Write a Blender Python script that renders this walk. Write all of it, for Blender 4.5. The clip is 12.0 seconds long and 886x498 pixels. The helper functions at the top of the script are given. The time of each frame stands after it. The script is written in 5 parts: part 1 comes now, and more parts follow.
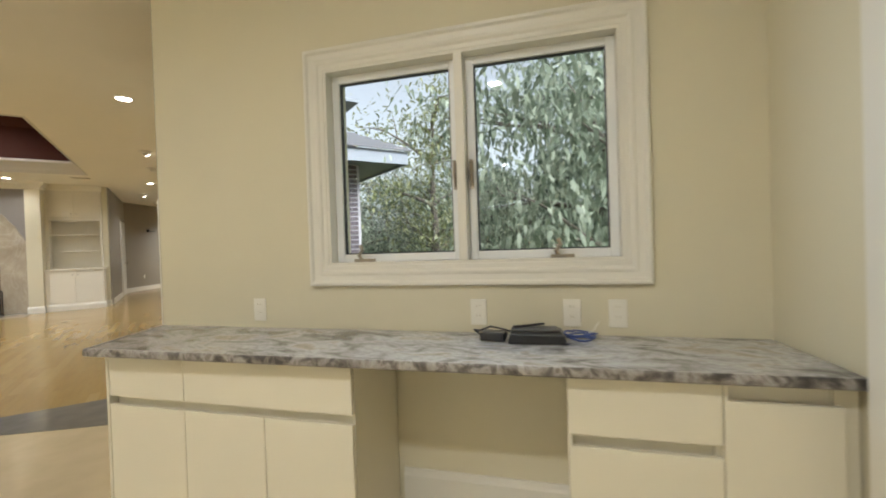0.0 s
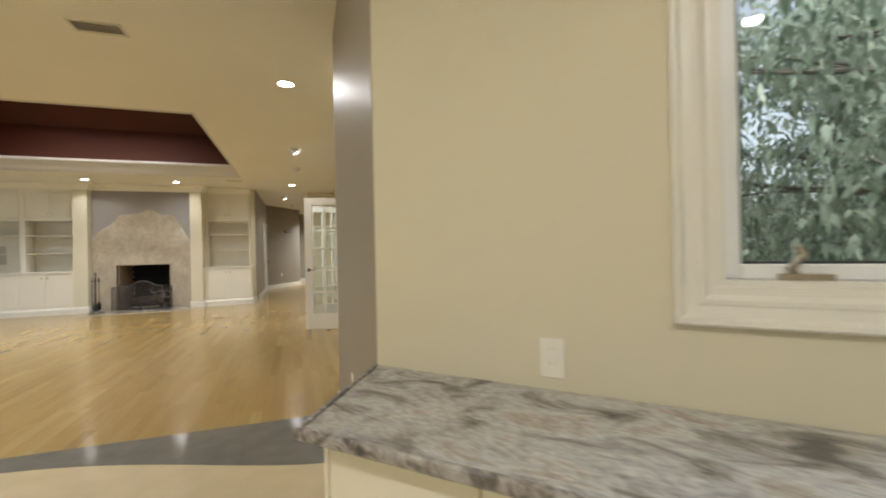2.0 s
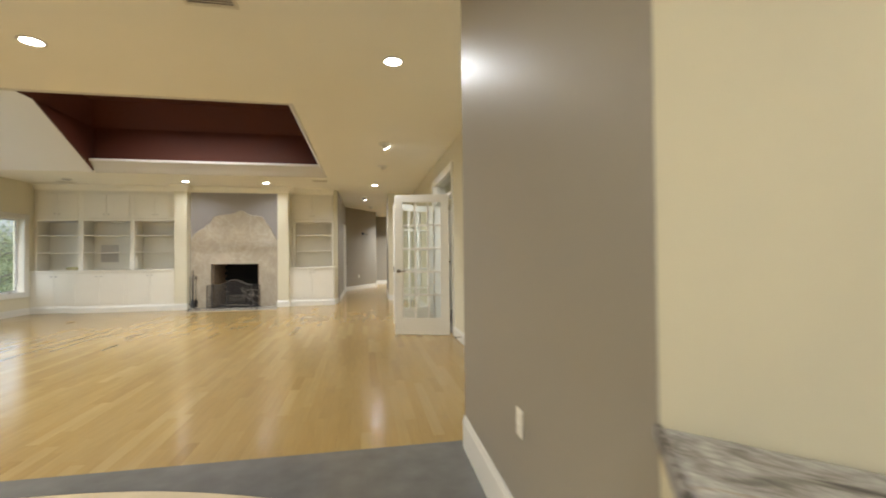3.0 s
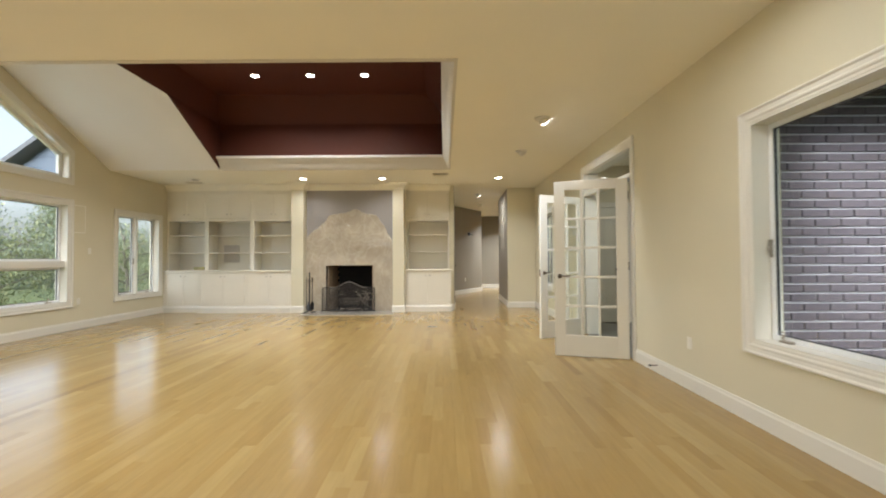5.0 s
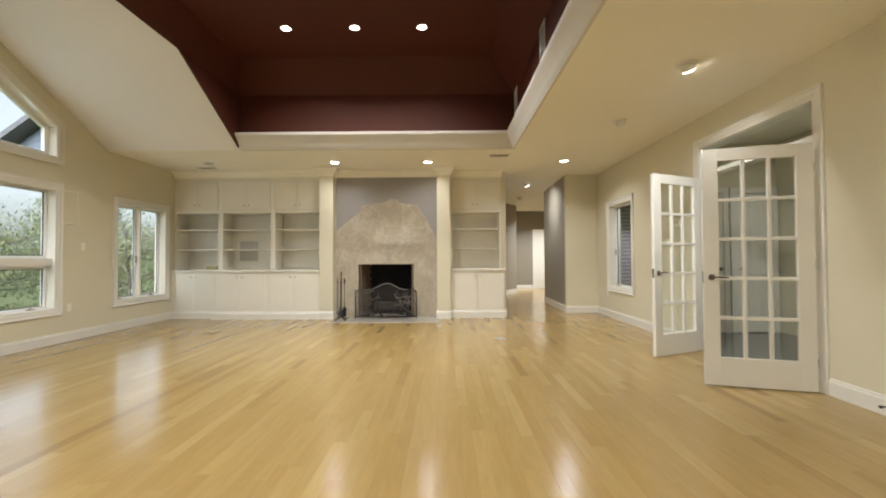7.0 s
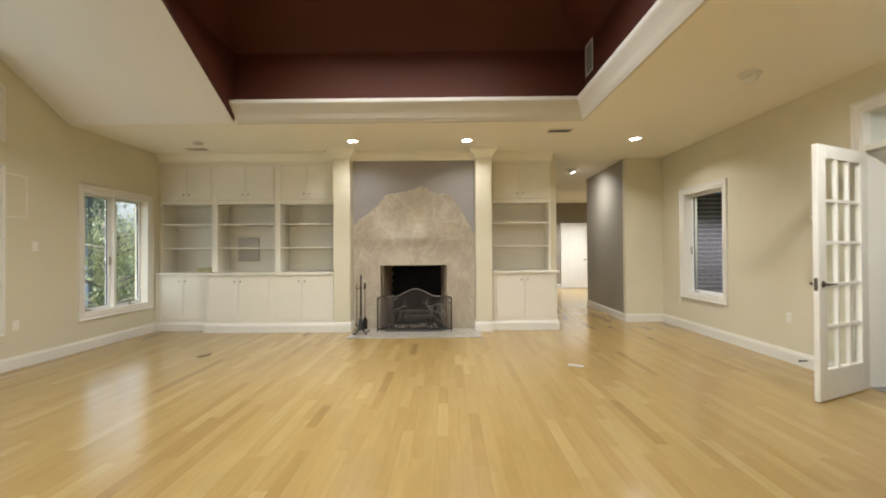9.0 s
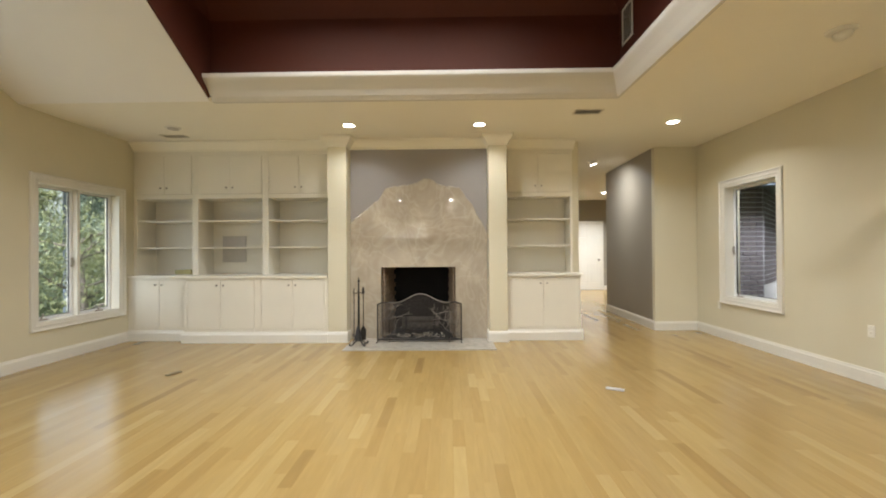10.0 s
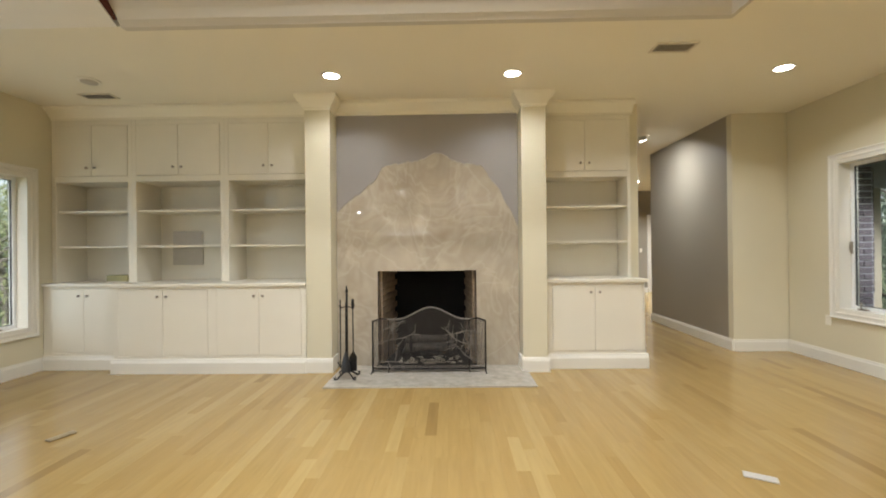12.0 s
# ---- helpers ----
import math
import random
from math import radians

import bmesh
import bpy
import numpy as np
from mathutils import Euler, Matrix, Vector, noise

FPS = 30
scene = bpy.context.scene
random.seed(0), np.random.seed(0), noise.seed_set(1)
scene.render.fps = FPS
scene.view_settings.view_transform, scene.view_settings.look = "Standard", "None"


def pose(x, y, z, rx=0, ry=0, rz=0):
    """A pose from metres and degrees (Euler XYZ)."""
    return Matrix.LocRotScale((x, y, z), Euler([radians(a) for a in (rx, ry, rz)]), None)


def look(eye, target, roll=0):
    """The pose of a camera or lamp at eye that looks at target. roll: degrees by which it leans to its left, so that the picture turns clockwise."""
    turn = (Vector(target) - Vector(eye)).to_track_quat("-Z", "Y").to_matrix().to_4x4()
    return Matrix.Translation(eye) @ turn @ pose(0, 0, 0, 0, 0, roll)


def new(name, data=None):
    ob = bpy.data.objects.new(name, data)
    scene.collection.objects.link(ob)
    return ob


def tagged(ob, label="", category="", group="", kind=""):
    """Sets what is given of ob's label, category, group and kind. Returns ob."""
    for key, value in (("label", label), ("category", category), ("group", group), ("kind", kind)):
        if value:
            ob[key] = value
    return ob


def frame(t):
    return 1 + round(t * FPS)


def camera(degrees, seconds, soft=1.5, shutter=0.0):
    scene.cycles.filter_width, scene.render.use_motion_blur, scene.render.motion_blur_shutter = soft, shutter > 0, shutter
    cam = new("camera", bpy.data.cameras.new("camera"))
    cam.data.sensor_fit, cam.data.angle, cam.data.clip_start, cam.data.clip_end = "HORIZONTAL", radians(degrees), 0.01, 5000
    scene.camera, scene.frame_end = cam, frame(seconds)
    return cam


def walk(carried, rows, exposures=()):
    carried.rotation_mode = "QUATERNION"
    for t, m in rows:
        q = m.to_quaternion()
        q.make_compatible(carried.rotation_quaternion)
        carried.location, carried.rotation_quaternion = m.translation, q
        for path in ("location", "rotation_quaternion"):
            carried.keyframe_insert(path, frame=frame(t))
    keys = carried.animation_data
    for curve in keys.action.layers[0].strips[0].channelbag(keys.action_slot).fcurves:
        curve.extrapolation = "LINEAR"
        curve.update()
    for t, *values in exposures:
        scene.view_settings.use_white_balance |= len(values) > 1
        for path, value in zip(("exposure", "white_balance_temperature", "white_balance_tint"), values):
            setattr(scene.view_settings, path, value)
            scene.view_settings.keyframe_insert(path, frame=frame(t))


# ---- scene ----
cam = camera(92.5, 12.0, soft=1.9, shutter=0.45)
PATH = [
    (0, (0.818, 0.541, 1.191), (1.896, 2.226, 1.166), -1.9),
    (0.5, (0.796, 0.814, 1.201), (1.833, 2.524, 1.174), -1.9),
    (1, (0.714, 1.098, 1.204), (1.638, 2.872, 1.188), -1.9),
    (1.5, (0.629, 1.401, 1.2), (1.429, 3.234, 1.192), -1.6),
    (2, (0.521, 1.728, 1.203), (1.177, 3.618, 1.205), -1.2),
    (2.5, (0.372, 2.045, 1.180), (0.892, 3.976, 1.196), -1.0),
    (3, (0.208, 2.401, 1.16), (0.576, 4.367, 1.188), -0.6),
    (3.5, (0.034, 2.695, 1.16), (0.25, 4.683, 1.190), -0.4),
    (5.5, (-0.877, 3.985, 1.134), (-0.898, 5.985, 1.18), -0.3),
    (6, (-1.113, 4.311, 1.129), (-1.137, 6.31, 1.175), -0.3),
    (6.5, (-1.373, 4.593, 1.129), (-1.386, 6.592, 1.171), -0.4),
    (7, (-1.573, 4.929, 1.105), (-1.588, 6.929, 1.149), -0.3),
    (9, (-2.175, 6.276, 1.205), (-2.196, 8.276, 1.219), -0.4),
    (9.5, (-2.243, 6.645, 1.208), (-2.266, 8.645, 1.221), -0.4),
    (10, (-2.267, 7.024, 1.21), (-2.299, 9.024, 1.223), -0.4),
    (10.5, (-2.331, 7.395, 1.214), (-2.359, 9.395, 1.225), -0.5),
    (11, (-2.36, 7.767, 1.216), (-2.392, 9.767, 1.226), -0.5),
    (11.5, (-2.402, 8.129, 1.206), (-2.438, 10.129, 1.218), -0.5),
    (12, (-2.449, 8.481, 1.216), (-2.488, 10.48, 1.221), -0.6),
]
walk(cam, [(t, look(eye, target, roll)) for t, eye, target, roll in PATH], [(0.0, 0.88, 6250, 10), (1.0, 0.88, 6250, 10), (1.5, 0.88, 6250, 10), (2.5, 0.92, 6200, 10), (3.0, 1.12, 6150, 10), (3.5, 1.34, 6100, 10), (5.5, 1.08, 6200, 10), (9.0, 1.08, 6300, 10), (12.0, 1.1, 6250, 10)])

# ---------------------------------------------------------------- light
world = bpy.data.worlds.new("sky")
scene.world = world
world.use_nodes = True
wn = world.node_tree.nodes
sky = wn.new("ShaderNodeTexSky")
sky.sky_type, sky.sun_disc = "NISHITA", False
sky.sun_elevation, sky.sun_rotation = radians(43), radians(184)
sky.air_density, sky.dust_density, sky.ozone_density = 1.0, 4.0, 1.0
wn["Background"].inputs[1].default_value = 0.15
haze = wn.new("ShaderNodeHueSaturation")
haze.inputs["Saturation"].default_value = 0.35
world.node_tree.links.new(sky.outputs[0], haze.inputs["Color"])
world.node_tree.links.new(haze.outputs[0], wn["Background"].inputs[0])
sun = new("sun", bpy.data.lights.new("sun", "SUN"))
sun.data.energy, sun.data.angle, sun.data.color = 3.9, radians(30), (1.0, 0.97, 0.94)
sun.matrix_world = look((1, -14, 13), (0, 0, 0))

CEIL = 2.78
WARM = (1.0, 0.995, 0.98)


def lamp(x, y, z, watts, size=0.13, target=None, spread=175):
    ob = new("lamp_light", bpy.data.lights.new("lamp_light", "AREA"))
    ob.data.shape, ob.data.size, ob.data.energy, ob.data.color = "DISK", size, watts, WARM
    ob.data.spread = radians(spread)
    ob.matrix_world = look((x, y, z), target or (x, y + 0.001, z - 1))
    return ob


# (-0.1, 0.5) and (-2.2, 3.6) are added, unseen, to light desk and taupe wall.
DOWNLIGHTS = [(0.46, 5.93), (-2.20, 6.03), (-3.75, 6.05), (-3.50, 12.23), (-1.89, 12.25), (0.47, 12.24), (-0.1, 0.5), (-1.42, 2.0), (-5.26, 1.9), (-2.2, 3.6), (-6.2, 0.25), (-5.3, -2.2), (-3.77, -2.2)]
TRAY_LIGHTS = [(-3.56, 10.15), (-2.70, 10.15), (-1.86, 10.15), (-3.56, 9.30), (-2.70, 9.30), (-1.86, 9.30)]
HALL_LIGHTS = [(1.92, 18.55)]
for x, y in DOWNLIGHTS:
    lamp(x, y, CEIL - 0.013, (3.5 if y > 3 else 5 if y > 1.95 else 16) if y < 5 else (7 if x > 0 else 15) if y < 7 else 8.5 if x > 0 else 3.8, spread=140 if y > 7 else 175)
for x, y in TRAY_LIGHTS:
    lamp(x, y, 3.975, 10.5, spread=140)
for x, y in HALL_LIGHTS:
    lamp(x, y, CEIL - 0.013, 48, spread=140)
lamp(0.52, 8.58, CEIL - 0.10, 6, 0.1, (1.48, 9.9, 0.5), 100)
lamp(0.235, 14.47, CEIL - 0.10, 8.5, 0.08, (0.87, 14.85, 0.9), 150)
lamp(2.6, 9.6, CEIL - 0.013, 4)


def daylight(m, w, h, watts):
    """The sky's light in a window's opening, turned into the room along -z."""
    ob = new("window_light", bpy.data.lights.new("window_light", "AREA"))
    ob.data.shape, ob.data.size, ob.data.size_y, ob.data.energy, ob.data.color = "RECTANGLE", w, h, watts, (0.70, 0.84, 1.0)
    ob.matrix_world = m


daylight(pose(-6.80, 12.135, 1.235, 0, -90, 0), 1.42, 1.02, 1.7)
daylight(pose(-6.80, 9.27, 1.255, 0, -90, 0), 1.46, 2.30, 6)
daylight(pose(-6.80, 9.27, 2.80, 0, -90, 0), 0.55, 1.9, 1.6)
daylight(pose(0.800, 3.110, 0, 0, 0, -48.0) @ pose(1.54, -0.03, 1.545, -90), 1.1, 0.75, 3.0)


# ---------------------------------------------------------------- materials
def nodes_of(name):
    m = bpy.data.materials.new(name)
    m.use_nodes = True
    t = m.node_tree
    return m, t, t.nodes["Principled BSDF"]


def material(name, color, rough=0.5, metal=0.0, vary=0.06, scale=6.0, bump=0.0, bump_scale=120.0, rough_vary=0.08, coat=0.0, spec=0.5, stretch=(1, 1, 1)):
    m, t, b = nodes_of(name)
    n, l = t.nodes, t.links
    co = n.new("ShaderNodeTexCoord")
    mp = n.new("ShaderNodeMapping")
    mp.inputs["Scale"].default_value = stretch
    l.new(co.outputs["Object"], mp.inputs[0])
    big = n.new("ShaderNodeTexNoise")
    big.inputs["Scale"].default_value, big.inputs["Detail"].default_value = scale, 5
    l.new(mp.outputs[0], big.inputs["Vector"])
    ramp = n.new("ShaderNodeValToRGB")
    c = Vector(color)
    ramp.color_ramp.elements[0].position, ramp.color_ramp.elements[1].position = 0.3, 0.7
    ramp.color_ramp.elements[0].color = (*(c * (1 - vary)), 1)
    ramp.color_ramp.elements[1].color = (*[min(1, v) for v in c * (1 + vary)], 1)
    l.new(big.outputs[0], ramp.inputs[0])
    l.new(ramp.outputs[0], b.inputs["Base Color"])
    fine = n.new("ShaderNodeTexNoise")
    fine.inputs["Scale"].default_value, fine.inputs["Detail"].default_value = bump_scale, 3
    l.new(mp.outputs[0], fine.inputs["Vector"])
    rr = n.new("ShaderNodeMapRange")
    rr.inputs[3].default_value, rr.inputs[4].default_value = max(0, rough - rough_vary), min(1, rough + rough_vary)
    l.new(big.outputs[0], rr.inputs[0])
    l.new(rr.outputs[0], b.inputs["Roughness"])
    b.inputs["Metallic"].default_value = metal
    b.inputs["Specular IOR Level"].default_value = spec
    b.inputs["Coat Weight"].default_value = coat
    if bump:
        bp = n.new("ShaderNodeBump")
        bp.inputs["Strength"].default_value, bp.inputs["Distance"].default_value = bump, 0.002
        l.new(fine.outputs[0], bp.inputs["Height"])
        l.new(bp.outputs[0], b.inputs["Normal"])
    return m


def wood_floor(name, island):
    m, t, b = nodes_of(name)
    n, l = t.nodes, t.links
    if island:
        rnd = n.new("ShaderNodeNewGeometry").outputs["Random Per Island"]
    else:
        rnd = n.new("ShaderNodeObjectInfo").outputs["Random"]
    ramp = n.new("ShaderNodeValToRGB")
    e = ramp.color_ramp.elements
    e[0].position, e[0].color = 0.0, (0.279, 0.178, 0.061, 1)
    e[1].position, e[1].color = 1.0, (0.412, 0.289, 0.114, 1)
    for p, c in ((0.04, (0.319, 0.205, 0.070, 1)), (0.12, (0.347, 0.227, 0.080, 1)), (0.6, (0.360, 0.240, 0.086, 1)), (0.86, (0.377, 0.255, 0.094, 1))):
        e.new(p).color = c
    l.new(rnd, ramp.inputs[0])
    geo = n.new("ShaderNodeNewGeometry")
    mp = n.new("ShaderNodeMapping")
    mp.inputs["Scale"].default_value = (22, 2.4, 4)
    l.new(geo.outputs["Position"], mp.inputs[0])
    shift = n.new("ShaderNodeVectorMath")
    shift.operation = "MULTIPLY_ADD"
    shift.inputs[1].default_value = (37, 53, 11)
    l.new(rnd, shift.inputs[0])
    l.new(mp.outputs[0], shift.inputs[2])
    grain = n.new("ShaderNodeTexNoise")
    grain.inputs["Scale"].default_value, grain.inputs["Detail"].default_value, grain.inputs["Distortion"].default_value = 1.3, 7, 0.5
    l.new(shift.outputs[0], grain.inputs["Vector"])
    gr = n.new("ShaderNodeMapRange")
    gr.inputs[1].default_value, gr.inputs[2].default_value, gr.inputs[3].default_value, gr.inputs[4].default_value = 0.3, 0.75, 0.92, 1.05
    l.new(grain.outputs[0], gr.inputs[0])
    mix = n.new("ShaderNodeVectorMath")
    mix.operation = "MULTIPLY"
    l.new(ramp.outputs[0], mix.inputs[0])
    l.new(gr.outputs[0], mix.inputs[1])
    l.new(mix.outputs[0], b.inputs["Base Color"])
    cloud = n.new("ShaderNodeTexNoise")
    cloud.inputs["Scale"].default_value = 2.2
    l.new(geo.outputs["Position"], cloud.inputs["Vector"])
    rr = n.new("ShaderNodeMapRange")
    rr.inputs[3].default_value, rr.inputs[4].default_value = 0.15, 0.24
    l.new(cloud.outputs[0], rr.inputs[0])
    l.new(rr.outputs[0], b.inputs["Roughness"])
    b.inputs["Specular IOR Level"].default_value = 0.5
    bp = n.new("ShaderNodeBump")
    bp.inputs["Strength"].default_value, bp.inputs["Distance"].default_value = 0.06, 0.001
    l.new(grain.outputs[0], bp.inputs["Height"])
    l.new(bp.outputs[0], b.inputs["Normal"])
    return m


def stone(name, stops, scale, distortion, rough, stretch=(1, 1, 1), vein=None, fine=14.0, turn=0.0, detail=8, depth=0.15):
    m, t, b = nodes_of(name)
    n, l = t.nodes, t.links
    co = n.new("ShaderNodeTexCoord")
    mp = n.new("ShaderNodeMapping")
    mp.inputs["Scale"].default_value = stretch
    mp.inputs["Rotation"].default_value = (0, 0, turn)
    l.new(co.outputs["Object"], mp.inputs[0])
    a = n.new("ShaderNodeTexNoise")
    a.inputs["Scale"].default_value, a.inputs["Detail"].default_value, a.inputs["Distortion"].default_value = scale, detail, distortion
    a.inputs["Roughness"].default_value = 0.62
    l.new(mp.outputs[0], a.inputs["Vector"])
    ramp = n.new("ShaderNodeValToRGB")
    e = ramp.color_ramp.elements
    e[0].position, e[0].color = stops[0][0], (*stops[0][1], 1)
    e[1].position, e[1].color = stops[-1][0], (*stops[-1][1], 1)
    for p, c in stops[1:-1]:
        e.new(p).color = (*c, 1)
    l.new(a.outputs[0], ramp.inputs[0])
    out = ramp.outputs[0]
    f = n.new("ShaderNodeTexNoise")
    f.inputs["Scale"].default_value, f.inputs["Detail"].default_value = fine, 6
    l.new(mp.outputs[0], f.inputs["Vector"])
    fr = n.new("ShaderNodeMapRange")
    fr.inputs[1].default_value, fr.inputs[2].default_value, fr.inputs[3].default_value, fr.inputs[4].default_value = 0.3, 0.7, 1 - depth * 1.2, 1 + depth * 0.8
    l.new(f.outputs[0], fr.inputs[0])
    mul = n.new("ShaderNodeVectorMath")
    mul.operation = "MULTIPLY"
    l.new(out, mul.inputs[0])
    l.new(fr.outputs[0], mul.inputs[1])
    out = mul.outputs[0]
    if vein:
        w = n.new("ShaderNodeTexNoise")
        w.inputs["Scale"].default_value, w.inputs["Detail"].default_value, w.inputs["Distortion"].default_value = vein[1], 4, 2.2
        l.new(mp.outputs[0], w.inputs["Vector"])
        band = n.new("ShaderNodeValToRGB")
        be = band.color_ramp.elements
        be[0].position, be[0].color = 0.5 - vein[3], (0, 0, 0, 1)
        be[1].position, be[1].color = 0.5 + vein[3], (0, 0, 0, 1)
        be.new(0.5).color = (vein[2], vein[2], vein[2], 1)
        l.new(w.outputs[0], band.inputs[0])
        mx = n.new("ShaderNodeMix")
        mx.data_type = "RGBA"
        l.new(band.outputs[0], mx.inputs[0])
        l.new(out, mx.inputs[6])
        mx.inputs[7].default_value = (*vein[0], 1)
        out = mx.outputs[2]
    l.new(out, b.inputs["Base Color"])
    b.inputs["Roughness"].default_value = rough
    return m


def glass_material():
    m, t, b = nodes_of("window_glass")
    n, l = t.nodes, t.links
    n.remove(b)
    tr, gl, face, mx = n.new("ShaderNodeBsdfTransparent"), n.new("ShaderNodeBsdfGlossy"), n.new("ShaderNodeLayerWeight"), n.new("ShaderNodeMixShader")
    power, scale_ = n.new("ShaderNodeMath"), n.new("ShaderNodeMath")
    power.operation, scale_.operation = "POWER", "MULTIPLY_ADD"
    power.inputs[1].default_value, scale_.inputs[1].default_value, scale_.inputs[2].default_value = 5.0, 0.6, 0.02
    l.new(face.outputs["Facing"], power.inputs[0])
    l.new(power.outputs[0], scale_.inputs[0])
    tr.inputs[0].default_value = (0.95, 0.97, 0.96, 1)
    gl.inputs["Roughness"].default_value = 0.01
    l.new(scale_.outputs[0], mx.inputs[0])
    l.new(tr.outputs[0], mx.inputs[1])
    l.new(gl.outputs[0], mx.inputs[2])
    l.new(mx.outputs[0], n["Material Output"].inputs[0])
    return m


def glow(name, color, strength):
    m, t, b = nodes_of(name)
    b.inputs["Base Color"].default_value = (0.8, 0.8, 0.8, 1)
    b.inputs["Emission Color"].default_value, b.inputs["Emission Strength"].default_value = (*color, 1), strength
    return m


CREAM = material("cream_wall_paint", (0.66, 0.61, 0.455), 0.55, vary=0.02, scale=1.5, bump=0.12, bump_scale=260)
CEILING = material("ceiling_paint", (0.86, 0.82, 0.70), 0.75, vary=0.015, scale=1.2, bump=0.08, bump_scale=300)
VAULT = material("vault_white_paint", (0.80, 0.78, 0.74), 0.7, vary=0.015, scale=1.2, bump=0.08, bump_scale=300)
GREY = material("taupe_wall_paint", (0.30, 0.268, 0.213), 0.5, vary=0.03, scale=1.6, bump=0.15, bump_scale=240)
MAUVE = material("grey_violet_paint", (0.30, 0.277, 0.26), 0.5, vary=0.02, scale=2, bump=0.1, bump_scale=260)
CROWN = material("white_crown_paint", (0.62, 0.59, 0.525), 0.6, vary=0.02, scale=2, bump=0.05, bump_scale=200)
MAROON = material("maroon_paint", (0.076, 0.0195, 0.0098), 0.62, spec=0.25, vary=0.06, scale=1.6, bump=0.12, bump_scale=220)
TRIM = material("white_trim_paint", (0.74, 0.715, 0.64), 0.35, vary=0.015, scale=3, bump=0.03, bump_scale=90)
SATIN = material("ivory_cabinet_paint", (0.77, 0.73, 0.625), 0.38, vary=0.02, scale=3, bump=0.03, bump_scale=110)
LAMINATE = material("almond_laminate", (0.76, 0.71, 0.57), 0.33, vary=0.015, scale=3)
# Darker tan that holds the shade of door gaps and socket slots in its colour.
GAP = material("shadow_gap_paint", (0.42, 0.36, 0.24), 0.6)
WOOD, WOODS = wood_floor("maple_board", False), wood_floor("maple_boards", True)
TILE = material("cream_floor_tile", (0.60, 0.50, 0.33), 0.16, vary=0.06, scale=5, rough_vary=0.05)
SLATE = material("dark_grey_tile", (0.15, 0.148, 0.142), 0.12, vary=0.12, scale=7, rough_vary=0.06)
GRANITE = stone("grey_granite", [(0.30, (0.10, 0.092, 0.088)), (0.39, (0.27, 0.25, 0.23)), (0.46, (0.42, 0.405, 0.39)), (0.55, (0.54, 0.53, 0.52)), (0.62, (0.45, 0.405, 0.35)), (0.72, (0.33, 0.295, 0.25))], 7.0, 0.9, 0.09, (0.8, 1.5, 1.6), ((0.12, 0.112, 0.108), 4.0, 0.22, 0.03), 60, 0.75, 9, 0.2)
MARBLE = stone("beige_marble", [(0.28, (0.375, 0.315, 0.235)), (0.39, (0.445, 0.385, 0.30)), (0.45, (0.405, 0.345, 0.263)), (0.50, (0.465, 0.405, 0.318)), (0.55, (0.41, 0.35, 0.267)), (0.62, (0.455, 0.395, 0.31)), (0.74, (0.39, 0.325, 0.245))], 1.1, 2.0, 0.03, (1, 1, 0.8), ((0.56, 0.505, 0.42), 0.85, 0.34, 0.02), 5, 0.4, 2.6, 0.09)
# Same stone as the top, darkened in colour because the edge reflects less.
EDGE = stone("granite_edge_shaded", [(0.38, (0.05, 0.045, 0.043)), (0.47, (0.15, 0.132, 0.118)), (0.53, (0.30, 0.275, 0.25)), (0.60, (0.42, 0.40, 0.38)), (0.68, (0.20, 0.175, 0.15))], 20.0, 0.6, 0.32, (1.0, 1.3, 0.8), None, 60, 0.3)
HEARTH = stone("hearth_marble", [(0.3, (0.36, 0.325, 0.275)), (0.5, (0.42, 0.385, 0.33)), (0.72, (0.38, 0.34, 0.28))], 3.0, 2.0, 0.12, (1, 1, 1), ((0.48, 0.44, 0.38), 2.0, 0.3, 0.05), 14)
SOOT = material("sooty_firebrick", (0.009, 0.008, 0.007), 0.9, vary=0.4, scale=5, bump=0.4, bump_scale=60)
FIREBRICK = material("tan_firebrick", (0.30, 0.22, 0.145), 0.85, vary=0.3, scale=9, bump=0.4, bump_scale=80)
IRON = material("black_wrought_iron", (0.018, 0.016, 0.015), 0.5, metal=0.6, vary=0.3, scale=30, bump=0.2)
BRONZE = material("dark_bronze", (0.11, 0.085, 0.06), 0.32, metal=0.9, vary=0.15, scale=20)
NICKEL = material("brushed_nickel", (0.38, 0.34, 0.29), 0.3, metal=1.0, vary=0.08, scale=30)
PLASTIC = material("ivory_plastic", (0.80, 0.77, 0.68), 0.3, vary=0.01, scale=8)
BLACK = material("black_plastic", (0.02, 0.02, 0.022), 0.35, vary=0.2, scale=12)
BLUE = material("blue_cable", (0.05, 0.09, 0.28), 0.4)
SCREENMESH = material("blind_shadow", (0.05, 0.048, 0.045), 0.6, vary=0.1, scale=8)
VINYL = material("white_vinyl", (0.82, 0.83, 0.83), 0.35, vary=0.01, scale=4)
GASKET = material("dark_gasket", (0.03, 0.032, 0.036), 0.5)
GLASS = glass_material()
LENS = glow("lamp_lens", (1.0, 0.94, 0.82), 14.0)
PANEL = material("grey_speaker_cloth", (0.52, 0.49, 0.44), 0.8, vary=0.03, scale=20, bump=0.3, bump_scale=900)
PAPER = material("paper", (0.55, 0.50, 0.40), 0.7, vary=0.15, scale=12)
GRILLE = material("vent_metal", (0.70, 0.65, 0.53), 0.45, vary=0.04, scale=10)
ASH = material("ash_and_logs", (0.09, 0.075, 0.06), 0.9, vary=0.4, scale=14, bump=0.5, bump_scale=50)
BRICK = material("red_brown_brick", (0.085, 0.072, 0.088), 0.85, vary=0.25, scale=22, bump=0.6, bump_scale=90)
